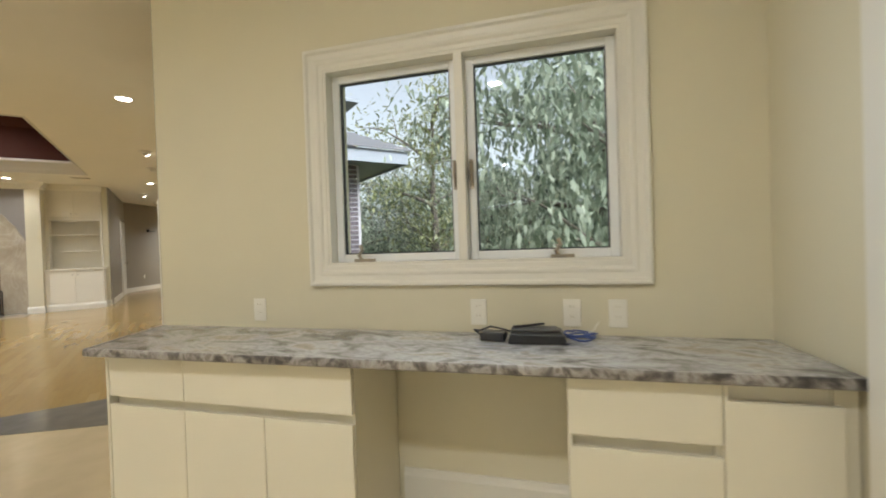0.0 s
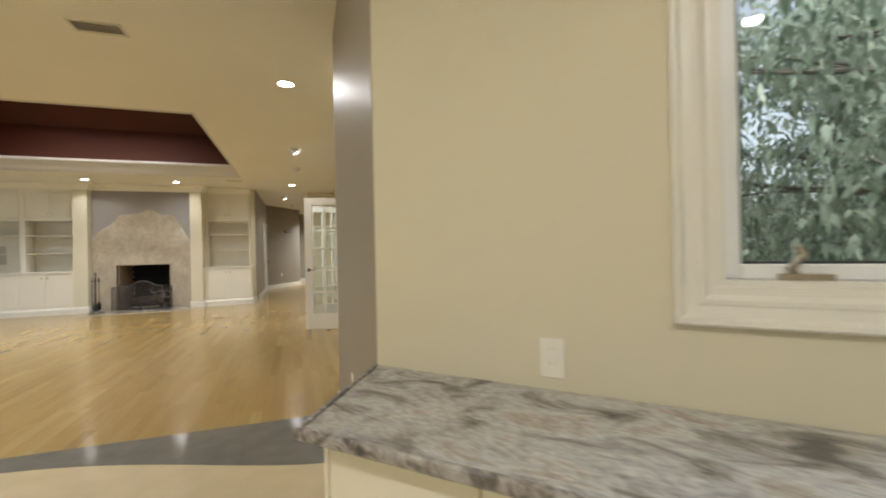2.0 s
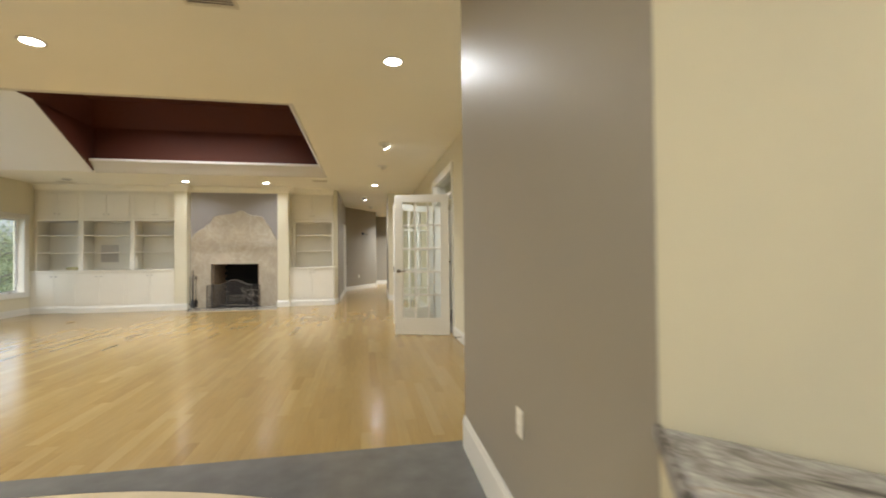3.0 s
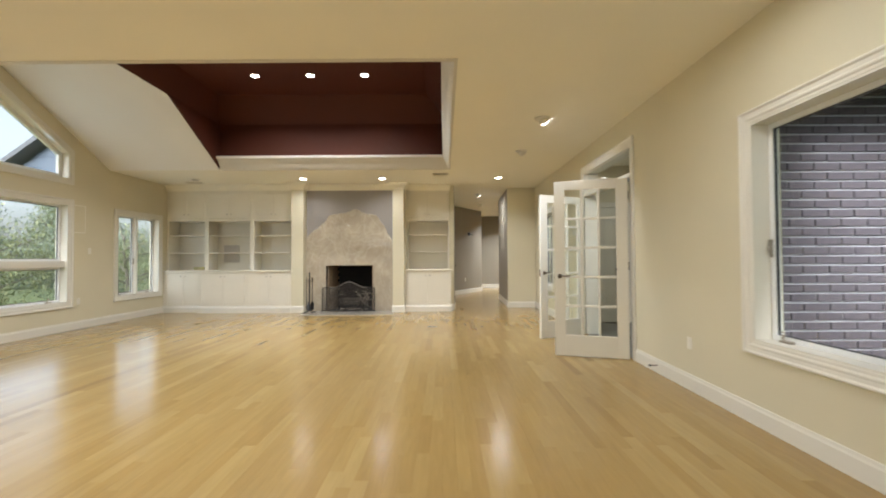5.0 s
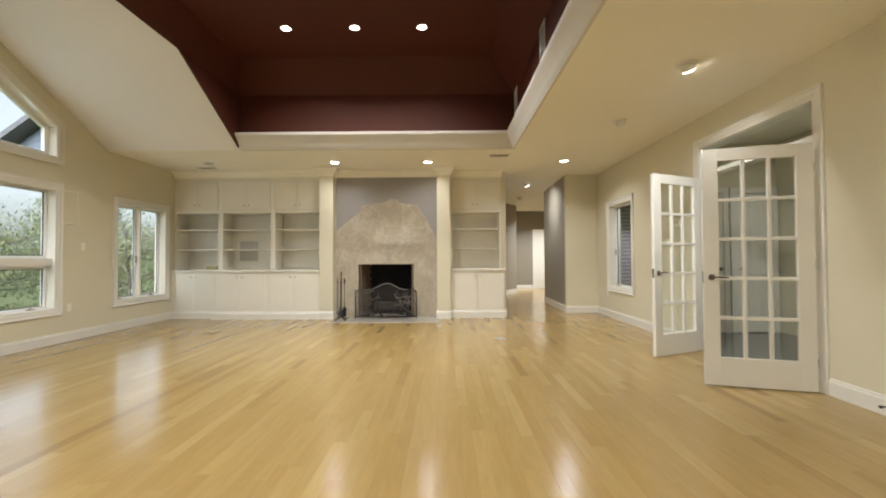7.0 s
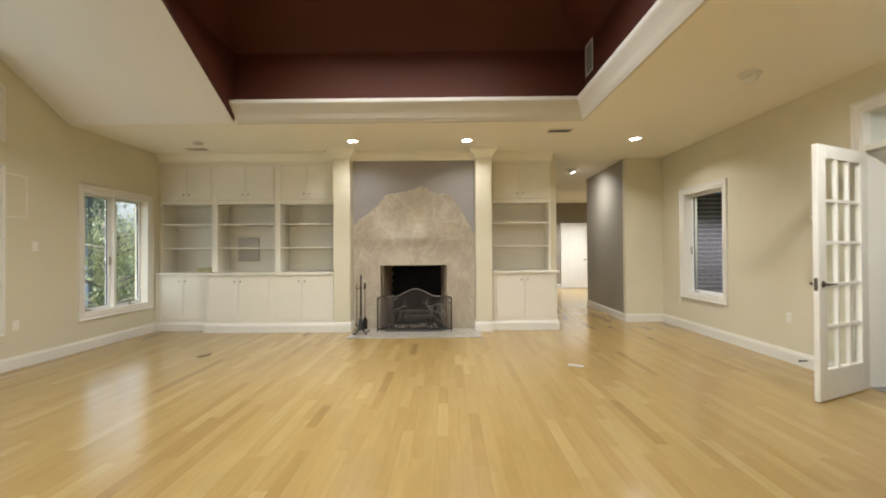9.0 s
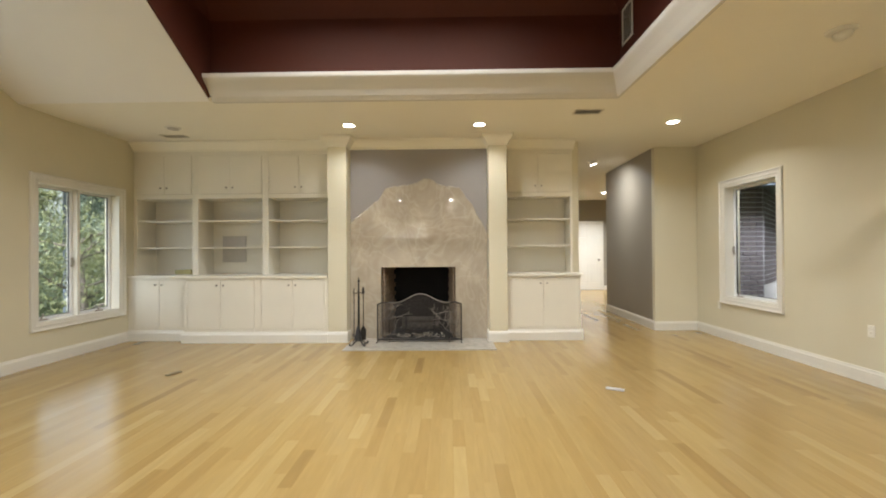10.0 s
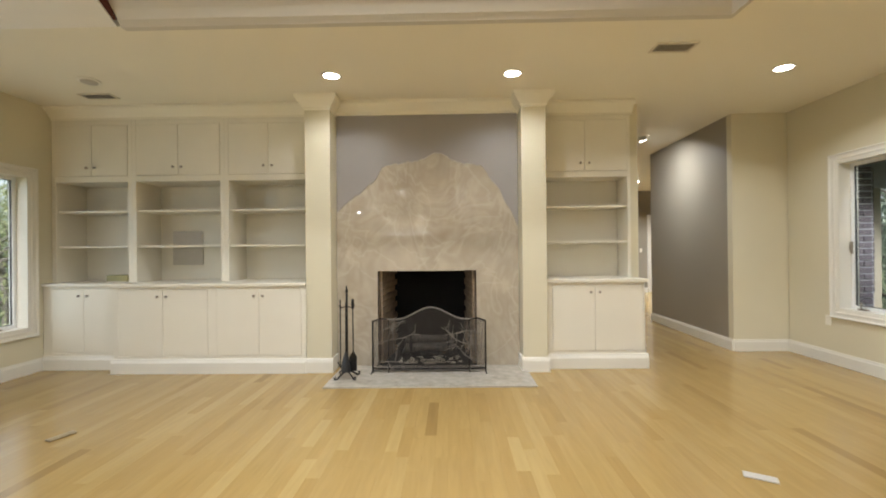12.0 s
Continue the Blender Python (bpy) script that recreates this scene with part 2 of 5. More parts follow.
MORTAR = material("pale_mortar", (0.36, 0.36, 0.40), 0.9, vary=0.1, scale=30, bump=0.5, bump_scale=90)
ROOF = material("grey_shingle", (0.11, 0.115, 0.13), 0.85, vary=0.2, scale=12, bump=0.5, bump_scale=50)
FASCIA = material("grey_blue_fascia", (0.23, 0.26, 0.31), 0.6, vary=0.05, scale=5)
SIDING = material("blue_grey_siding", (0.10, 0.125, 0.17), 0.65, vary=0.06, scale=6)
BARK = material("grey_bark", (0.13, 0.115, 0.10), 0.9, vary=0.35, scale=14, bump=0.8, bump_scale=40)
GRASS = material("lawn", (0.075, 0.10, 0.035), 0.95, vary=0.35, scale=3, bump=0.6, bump_scale=30)


def leaf_material(name, a, b_, rough=0.45):
    m, t, b = nodes_of(name)
    n, l = t.nodes, t.links
    ramp = n.new("ShaderNodeValToRGB")
    ramp.color_ramp.elements[0].color, ramp.color_ramp.elements[1].color = (*a, 1), (*b_, 1)
    l.new(n.new("ShaderNodeNewGeometry").outputs["Random Per Island"], ramp.inputs[0])
    l.new(ramp.outputs[0], b.inputs["Base Color"])
    b.inputs["Roughness"].default_value = rough
    b.inputs["Coat Weight"].default_value, b.inputs["Coat Roughness"].default_value = 0.12, 0.5
    tl, mx = n.new("ShaderNodeBsdfTranslucent"), n.new("ShaderNodeMixShader")
    l.new(ramp.outputs[0], tl.inputs[0])
    mx.inputs[0].default_value = 0.4
    l.new(b.outputs[0], mx.inputs[1])
    l.new(tl.outputs[0], mx.inputs[2])
    l.new(mx.outputs[0], n["Material Output"].inputs[0])
    return m


LEAF = leaf_material("broad_leaf", (0.13, 0.175, 0.12), (0.40, 0.46, 0.37), 0.5)
LEAF2 = leaf_material("yellow_green_leaf", (0.14, 0.17, 0.075), (0.33, 0.35, 0.18))
NEEDLE = leaf_material("conifer_green", (0.06, 0.09, 0.065), (0.16, 0.20, 0.145))


# ---------------------------------------------------------------- building helpers
def box(bm, x0, y0, z0, x1, y1, z1):
    vs = [bm.verts.new((x, y, z)) for z in (z0, z1) for y in (y0, y1) for x in (x0, x1)]
    for f in ((0, 2, 3, 1), (4, 5, 7, 6), (0, 1, 5, 4), (1, 3, 7, 5), (3, 2, 6, 7), (2, 0, 4, 6)):
        bm.faces.new([vs[i] for i in f])
    return bm


def prism(bm, pts, a0, a1, axis):
    """A polygon in the plane across axis, pulled from a0 to a1."""
    def at(p, a):
        return {"x": (a, p[0], p[1]), "y": (p[0], a, p[1]), "z": (p[0], p[1], a)}[axis]
    lo, hi = [bm.verts.new(at(p, a0)) for p in pts], [bm.verts.new(at(p, a1)) for p in pts]
    k = len(pts)
    bm.faces.new(lo), bm.faces.new(hi)
    for i in range(k):
        bm.faces.new((lo[i], lo[(i + 1) % k], hi[(i + 1) % k], hi[i]))
    return bm


def tube(bm, pts, radius, sides=8, taper=None):
    rings = []
    for i, p in enumerate(pts):
        p = Vector(p)
        d = (Vector(pts[min(i + 1, len(pts) - 1)]) - Vector(pts[max(i - 1, 0)])).normalized()
        u = d.cross(Vector((0.3, 0.2, 1)) if abs(d.z) < 0.9 else Vector((1, 0, 0))).normalized()
        v = d.cross(u)
        r = radius if taper is None else radius + (taper - radius) * i / (len(pts) - 1)
        rings.append([bm.verts.new(p + r * (math.cos(2 * math.pi * k / sides) * u + math.sin(2 * math.pi * k / sides) * v)) for k in range(sides)])
    for a, b in zip(rings, rings[1:]):
        for k in range(sides):
            bm.faces.new((a[k], a[(k + 1) % sides], b[(k + 1) % sides], b[k]))
    bm.faces.new(rings[0]), bm.faces.new(rings[-1])
    return bm


def lathe(bm, profile, centre=(0, 0, 0), sides=16, axis="z", ring_shape=False):
    rings = []
    for r, h in profile:
        ring = []
        for k in range(sides):
            c, s = r * math.cos(2 * math.pi * k / sides), r * math.sin(2 * math.pi * k / sides)
            p = {"z": (c, s, h), "y": (c, h, s), "x": (h, c, s)}[axis]
            ring.append(bm.verts.new(Vector(centre) + Vector(p)))
        rings.append(ring)
    if ring_shape:
        rings.append(rings[0])
    for a, b in zip(rings, rings[1:]):
        for k in range(sides):
            bm.faces.new((a[k], a[(k + 1) % sides], b[(k + 1) % sides], b[k]))
    if not ring_shape:
        bm.faces.new(rings[0]), bm.faces.new(rings[-1])
    return bm


def mesh_of(name, bm, mat, bevel=0.0, smooth=False):
    bmesh.ops.recalc_face_normals(bm, faces=bm.faces)
    if bevel:
        bmesh.ops.bevel(bm, geom=[e for e in bm.edges if len(e.link_faces) == 2 and e.calc_face_angle(0) > 0.5], offset=bevel, segments=2, affect="EDGES", profile=0.5, clamp_overlap=True)
    me = bpy.data.meshes.new(name)
    bm.to_mesh(me)
    bm.free()
    me.materials.append(mat)
    if smooth:
        me.polygons.foreach_set("use_smooth", [True] * len(me.polygons))
    return me


def part(name, bm, mat, parent=None, label="", bevel=0.0, smooth=False):
    ob = new(name, mesh_of(name, bm, mat, bevel, smooth))
    ob.parent = parent
    return tagged(ob, label)


def thing(name, m, label, category, group="", kind=""):
    ob = new(name)
    ob.empty_display_size = 0.05
    ob.matrix_world = m
    return tagged(ob, label, category, group, kind)


def structure(name, bm, mat, label, category, bevel=0.0):
    return tagged(part(name, bm, mat, None, label, bevel), "", category, "", "structure")


def cells(bm, us, vs, holes, put):
    """Fills the grid of us x vs, but for the holes (u0, u1, v0, v1)."""
    us = sorted({*us, *[h[0] for h in holes], *[h[1] for h in holes]})
    vs = sorted({*vs, *[h[2] for h in holes], *[h[3] for h in holes]})
    for u0, u1 in zip(us, us[1:]):
        for v0, v1 in zip(vs, vs[1:]):
            if not any(h[0] - 1e-6 <= u0 and u1 <= h[1] + 1e-6 and h[2] - 1e-6 <= v0 and v1 <= h[3] + 1e-6 for h in holes):
                put(u0, v0, u1, v1)
    return bm


def wall_along_y(x0, x1, y0, y1, z0, z1, holes=()):
    bm = bmesh.new()
    return cells(bm, (y0, y1), (z0, z1), holes, lambda a, c, b, d: box(bm, x0, a, c, x1, b, d))


def wall_along_x(y0, y1, x0, x1, z0, z1, holes=()):
    bm = bmesh.new()
    return cells(bm, (x0, x1), (z0, z1), holes, lambda a, c, b, d: box(bm, a, y0, c, b, y1, d))


# ---------------------------------------------------------------- plan
WEST, EAST, NORTH = -6.75, 1.48, 13.45
JOG = 0.80
DESK = pose(0.800, 3.110, -0.017, 0, 0, -48.0)
DESK_LEN = 2.625
TRAY = (-4.75, -0.55, 7.13, 11.36)
RIDGE = (TRAY[2] + TRAY[3]) / 2
PITCH = 0.55

# ---------------------------------------------------------------- floors
bm = bmesh.new()
box(bm, WEST - 0.2, -2.6, -0.12, 1.68, 20.4, -0.022)
box(bm, 1.68, 7.1, -0.12, 3.4, 11.3, -0.022)
box(bm, 1.68, 13.6, -0.12, 4.6, 20.4, -0.022)
box(bm, 1.68, -2.6, -0.12, 2.7, 1.2, -0.022)
structure("floor", bm, material("subfloor", (0.2, 0.14, 0.08), 0.8), "plain subfloor under the boards and tiles", "floor")


def strip_near(x):
    return 4.23 + 0.62 * (1 - math.exp(-(max(0, 0.80 - x) / 1.15) ** 1.6)) + 0.02 * math.sin((x - 0.8) * 2.6)


def strip_far(x):
    return 5.0 + (0.80 - x) * 0.008


bm = bmesh.new()
xs = [WEST + i * (JOG + 0.02 - WEST) / 60 for i in range(61)]
prism(bm, [(x, min(strip_near(x), strip_far(x) - 0.03)) for x in xs] + [(JOG + 0.02, strip_far(JOG)), (WEST, strip_far(WEST))], -0.022, 0.0015, "z")
structure("floor_strip", bm, SLATE, "polished dark grey tile border with a wavy edge", "floor")
bm = bmesh.new()
prism(bm, [(WEST, -2.6), (2.6, -2.6), (2.6, 1.25), (JOG + 0.1, 3.2), (JOG + 0.02, 3.2)] + [(x, min(strip_near(x), strip_far(x) - 0.03) - 0.003) for x in reversed(xs)], -0.022, 0.0, "z")
structure("kitchen_floor", bm, TILE, "glossy cream kitchen floor tile", "floor")
bm = bmesh.new()
box(bm, EAST + 0.02, 7.2, -0.022, 3.35, 11.3, 0.0)
structure("side_room_floor", bm, SLATE, "dark slate floor of the side room", "floor")

# ---------------------------------------------------------------- ceiling, tray and vault
bm = bmesh.new()
cells(bm, (WEST - 0.2, JOG + 0.16), (-2.6, 13.6), [(WEST - 0.2, TRAY[1], TRAY[2], TRAY[3])], lambda a, c, b, d: box(bm, a, c, CEIL, b, d, CEIL + 0.1))
box(bm, JOG + 0.16, 4.76, CEIL, EAST + 0.2, 13.6, CEIL + 0.1)
prism(bm, [(JOG + 0.16, -2.6), (2.7, -2.6), (2.70, 1.05), (JOG + 0.16, 3.14)], CEIL, CEIL + 0.1, "z")
box(bm, -0.5, 13.6, CEIL, 4.6, 20.35, CEIL + 0.1)
box(bm, EAST + 0.2, 7.1, CEIL, 3.4, 11.3, CEIL + 0.1)
structure("ceiling", bm, CEILING, "flat cream painted ceiling with recessed lamps", "ceiling")
top = CEIL + (RIDGE - TRAY[2]) * PITCH
bm = bmesh.new()
for s, y in ((1, TRAY[2]), (-1, TRAY[3])):
    prism(bm, [(y, CEIL), (RIDGE, top), (RIDGE, top + 0.1), (y - s * 0.02, CEIL + 0.1)], WEST - 0.2, TRAY[0] + 0.01, "x")
structure("vault_ceiling", bm, VAULT, "white vaulted gable ceiling running to the big window", "ceiling")
# maroon tray: walls, sloped band, flat top
T0, T1, TOP = 2.97, 3.60, 3.99
bm = bmesh.new()
x0, x1, y0, y1 = TRAY[0] + 0.015, TRAY[1] + 0.02, TRAY[2] - 0.02, TRAY[3] - 0.03
IN = 0.40
prism(bm, [(x0 - 0.05, T0 - 0.1), (x1 + 0.05, T0 - 0.1), (x1 + 0.05, T1), (x0 - 0.05, T1)], y1, y1 + 0.05, "y")
prism(bm, [(x0 - 0.05, T0 - 0.1), (x1 + 0.05, T0 - 0.1), (x1 + 0.05, T1), (x0 - 0.05, T1)], y0 - 0.05, y0, "y")
box(bm, x1, y0, T0 - 0.1, x1 + 0.05, y1, T1)
k = (T1 - CEIL) / PITCH
prism(bm, [(y1, CEIL + 0.03), (y1, T1), (TRAY[3] - k, T1)], x0 - 0.006, x0 + 0.02, "x")
prism(bm, [(y0, CEIL + 0.03), (TRAY[2] + k, T1), (y0, T1)], x0 - 0.006, x0 + 0.02, "x")
lo = [bm.verts.new(p) for p in ((x0, y0, T1), (x1, y0, T1), (x1, y1, T1), (x0, y1, T1))]
hi = [bm.verts.new(p) for p in ((x0 + IN * 0.5, y0 + IN, TOP), (x1 - IN, y0 + IN, TOP), (x1 - IN, y1 - IN, TOP), (x0 + IN * 0.5, y1 - IN, TOP))]
for i in range(4):
    bm.faces.new((lo[i], lo[(i + 1) % 4], hi[(i + 1) % 4], hi[i]))
bm.faces.new(hi)
structure("tray_ceiling", bm, MAROON, "deep maroon painted tray ceiling with sloped sides", "ceiling")
bm = bmesh.new()
box(bm, x0 - 0.3, y0 - 0.3, TOP + 0.03, x1 + 0.3, y1 + 0.3, TOP + 0.1)
structure("roof_deck", bm, CEILING, "plain deck above the tray ceiling", "ceiling")
# crown round the tray
PROFILE = [(0.0, 2.775), (-0.004, 2.782), (-0.035, 2.81), (-0.075, 2.86), (-0.12, 2.905), (-0.16, 2.94), (-0.17, 2.95), (-0.178, 2.96), (-0.185, 2.99), (-0.185, 2.995), (0.05, 2.995), (0.05, 2.775)]


def crown(name, line, label):
    bm = bmesh.new()
    rings = []
    for (x, y), (nx, ny) in line:
        rings.append([bm.verts.new((x + nx * a, y + ny * a, h)) for a, h in PROFILE])
    for a, b in zip(rings, rings[1:]):
        for k in range(len(PROFILE)):
            bm.faces.new((a[k], a[(k + 1) % len(PROFILE)], b[(k + 1) % len(PROFILE)], b[k]))
    bm.faces.new(rings[0]), bm.faces.new(rings[-1])
    return structure(name, bm, CROWN, label, "trim")


crown("trim", [((TRAY[0] + 0.04, TRAY[3]), (0, 1)), ((TRAY[1], TRAY[3]), (0.6, 1)), ((TRAY[1], TRAY[2]), (0.6, -1)), ((TRAY[0] + 0.04, TRAY[2]), (0, -1))], "white stepped crown moulding round the maroon tray")

# ---------------------------------------------------------------- walls
WIN_NEAR, WIN_FAR = (5.63, 6.56, 0.57, 2.06), (11.93, 12.86, 0.57, 2.06)
DOORWAY = (8.44, 10.04, 0.0, 2.42)
structure("wall_east", wall_along_y(EAST, EAST + 0.2, 4.913, 13.5, 0, CEIL, [WIN_NEAR, DOORWAY, WIN_FAR]), CREAM, "cream painted wall with windows and a doorway", "wall")
WIN_L, WIN_BIG = (11.56, 12.71, 0.46, 2.01), (8.03, 10.51, 0.46, 2.05)
bm = wall_along_y(WEST - 0.2, WEST, -2.6, 13.5, 0, 2.40, [WIN_L, WIN_BIG])
G0, G1, GZ, GT = 8.03, 10.51, 2.47, 2.89
gp = GT + (G1 - RIDGE) * PITCH


def west_piece(pts):
    prism(bm, pts, WEST - 0.2, WEST, "x")


for s in (1, -1):
    def m_(y):
        return RIDGE + s * (y - RIDGE)
    west_piece([(m_(G1), 2.40), (m_(13.5), 2.40), (m_(13.5), CEIL + 0.02), (m_(TRAY[3]), CEIL + 0.02), (m_(G1), CEIL + (TRAY[3] - G1) * PITCH + 0.02)])
    west_piece([(m_(G1), GT), (m_(G1), CEIL + (TRAY[3] - G1) * PITCH + 0.02), (RIDGE, top + 0.03), (RIDGE, gp)])
box(bm, WEST - 0.2, G0, 2.40, WEST, G1, GZ)
box(bm, WEST - 0.2, -2.6, 2.40, WEST, 2 * RIDGE - 13.5, CEIL)
structure("wall_west", bm, CREAM, "cream painted gable wall with large windows", "wall")
bm = wall_along_x(NORTH - 0.08, NORTH + 0.05, WEST - 0.2, -0.42, 0, CEIL, [(-3.25, -2.17, 0, 1.02)])
box(bm, -0.52, 13.12, 0, -0.42, NORTH - 0.08, CEIL)
structure("wall_north", bm, CREAM, "cream painted wall behind the bookcases", "wall")
bm = bmesh.new()
box(bm, 0.845, 13.51, 0, 1.66, 13.60, CEIL)
structure("wall_corner", bm, CREAM, "short cream painted wall beside the hall", "wall")
bm = bmesh.new()
prism(bm, [(0.845, 13.512), (0.91, 15.67), (1.02, 15.67), (0.98, 13.61), (0.98, 13.512)], 0, CEIL, "z")
structure("wall_hall_right", bm, GREY, "taupe painted hall wall washed by a spotlight", "wall")
bm = bmesh.new()
prism(bm, [(-0.42, NORTH - 0.2), (-0.40, NORTH - 0.2), (-0.38, 16.75), (0.67, 18.49), (0.67, 20.25), (-0.5, 20.25)], 0, CEIL, "z")
structure("wall_hall_left", bm, GREY, "taupe painted hall wall with an angled end", "wall")
structure("wall_hall_end", wall_along_x(20.2, 20.35, 0.67, 4.6, 0, CEIL), GREY, "taupe painted wall at the end of the hall", "wall")
bm = bmesh.new()
box(bm, 4.5, 15.57, 0, 4.6, 20.2, CEIL)
box(bm, 1.02, 15.57, 0, 4.5, 15.67, CEIL)
structure("wall_hall_far", bm, GREY, "taupe painted wall of the cross hall", "wall")
bm = bmesh.new()
prism(bm, [(0.770, 3.143), (JOG + 0.005, 4.913), (JOG + 0.16, 4.913), (JOG + 0.16, 3.06)], 0, CEIL, "z")
structure("wall_jog", bm, GREY, "taupe painted wall end between kitchen and living room", "wall")
bm = bmesh.new()
box(bm, JOG + 0.16, 4.76, 0, EAST + 0.2, 4.913, CEIL)
structure("wall_return", bm, CREAM, "cream painted short return wall", "wall")
DW = (0.923, 2.158, 1.126, 1.998)
bm = bmesh.new()
cells(bm, (-0.042, DESK_LEN + 0.15), (0, CEIL + 0.03), [DW], lambda a, c, b, d: box(bm, a, 0, c, b, 0.2, d))
ob = structure("wall_desk", bm, CREAM, "cream painted angled wall above the desk", "wall")
ob.matrix_world = DESK
bm = bmesh.new()
prism(bm, [(DESK_LEN, 0.0), (DESK_LEN + 0.34, -3.7), (DESK_LEN + 0.5, -3.7), (DESK_LEN + 0.15, 0.0)], 0, CEIL + 0.03, "z")
ob = structure("wall_kitchen_side", bm, CREAM, "cream painted kitchen side wall", "wall")
ob.matrix_world = DESK
bm = bmesh.new()
box(bm, WEST - 0.2, -2.6, 0, 2.7, -2.5, CEIL)
structure("wall_south", bm, CREAM, "plain cream wall closing the kitchen", "wall")
# side room behind the french doors
bm = bmesh.new()
box(bm, EAST + 0.2, 7.1, 0, 3.3, 7.2, CEIL)
box(bm, 3.3, 7.1, 0, 3.4, 11.3, CEIL)
box(bm, EAST + 0.2, 11.2, 0, 3.3, 11.3, CEIL)
structure("wall_side_room", bm, CREAM, "cream painted walls of the side room", "wall")


# ---------------------------------------------------------------- baseboards
def baseboard(p, q, mat=TRIM, h=0.135):
    """Along the wall from p to q; the room lies to the left of that way."""
    p, q = Vector((*p, 0)), Vector((*q, 0))
    d = (q - p)
    n = Vector((-d.y, d.x, 0)).normalized()
    bm = bmesh.new()
    prof = [(0, 0.0), (0.016, 0.0), (0.016, h - 0.03), (0.011, h - 0.018), (0.008, h), (0, h)]
    a = [bm.verts.new(p + n * u + Vector((0, 0, z))) for u, z in prof]
    b = [bm.verts.new(q + n * u + Vector((0, 0, z))) for u, z in prof]
    for i in range(len(prof)):
        bm.faces.new((a[i], a[(i + 1) % 6], b[(i + 1) % 6], b[i]))
    bm.faces.new(a), bm.faces.new(b)
    return structure("baseboard", bm, mat, "white painted baseboard along the wall", "baseboard")


E_ = EAST
baseboard((E_, 4.913), (E_, 8.35))
baseboard((E_, 10.13), (E_, 13.5))
baseboard((E_, 13.51), (0.845, 13.51))
baseboard((0.845, 13.512), (0.91, 15.67))
baseboard((-0.38, 16.75), (-0.395, 13.45))
baseboard((0.67, 18.49), (-0.38, 16.75))
baseboard((0.67, 20.2), (0.67, 18.49))
baseboard((1.52, 20.2), (0.67, 20.2))
baseboard((2.91, 20.2), (2.49, 20.2))
baseboard((WEST, 12.86), (WEST, -2.5))
baseboard((0.769, 3.15), (JOG + 0.005, 4.913), TRIM, 0.19)
baseboard((JOG, 4.913), (E_, 4.913))
c, s = math.cos(radians(-48.0)), math.sin(radians(-48.0))


def desk_point(u, w):
    return (0.800 + c * u - s * w, 3.110 + s * u + c * w)


baseboard(desk_point(1.99, 0), desk_point(1.25, 0), TRIM, 0.235)
baseboard((-0.42, 13.12), (-0.52, 13.12))
baseboard((-0.42, 13.40), (-0.42, 13.12))


# ---------------------------------------------------------------- windows
def frame_ring(bm, x0, z0, x1, z1, wide, y0, y1, corners=None):
    box(bm, x0, y0, z0, x0 + wide, y1, z1)
    box(bm, x1 - wide, y0, z0, x1, y1, z1)
    box(bm, x0 + wide, y0, z0, x1 - wide, y1, z0 + wide)
    box(bm, x0 + wide, y0, z1 - wide, x1 - wide, y1, z1)
    return bm


def glazed(parent, x0, z0, x1, z1, y, wide=0.034, crank=True, latch=0, pair=False):
    """One sash with its pane: x across, y outwards."""
    sash = part("sash", frame_ring(bmesh.new(), x0, z0, x1, z1, wide, y, y + 0.045), VINYL, parent, "white sash", 0.003)
    part("gasket", frame_ring(bmesh.new(), x0 + wide - 0.001, z0 + wide - 0.001, x1 - wide + 0.001, z1 - wide + 0.001, 0.0065, y + 0.012, y + 0.03), GASKET, sash, "dark gasket")
    pane = part("pane", box(bmesh.new(), x0 + wide, y + 0.019, z0 + wide, x1 - wide, y + 0.023, z1 - wide), GLASS, sash, "clear glass pane")
    pane.visible_shadow = False
    if crank:
        cx = x1 - 0.26 if pair and latch < 0 else x0 + 0.10
        bm = box(bmesh.new(), cx, y - 0.035, z0 - 0.004, cx + 0.09, y + 0.002, z0 + 0.014)
        tube(bm, [(cx + 0.03, y - 0.02, z0 + 0.01), (cx + 0.02, y - 0.025, z0 + 0.03), (cx + 0.04, y - 0.03, z0 + 0.055), (cx + 0.03, y - 0.03, z0 + 0.075)], 0.009, 6)
        part("crank", bm, NICKEL, sash, "grey crank handle")
    if latch:
        lx = x1 - wide / 2 if latch > 0 else x0 + wide / 2
        zc = z0 + 0.42 * (z1 - z0)
        bm = box(bmesh.new(), lx - 0.008, y - 0.012, zc - 0.06, lx + 0.008, y + 0.001, zc + 0.06)
        tube(bm, [(lx, y - 0.012, zc - 0.05), (lx, y - 0.028, zc), (lx, y - 0.02, zc + 0.06)], 0.006, 6)
        part("latch", bm, NICKEL, sash, "grey metal latch")
    return sash


MOULD = [(0.0, 0.0), (0.0, 0.023), (0.06, 0.028), (0.16, 0.027), (0.22, 0.020), (0.26, 0.017), (0.50, 0.015), (0.56, 0.0175), (0.66, 0.018), (0.72, 0.015), (0.78, 0.0105), (0.97, 0.0095), (1.0, 0.007), (1.0, 0.0)]


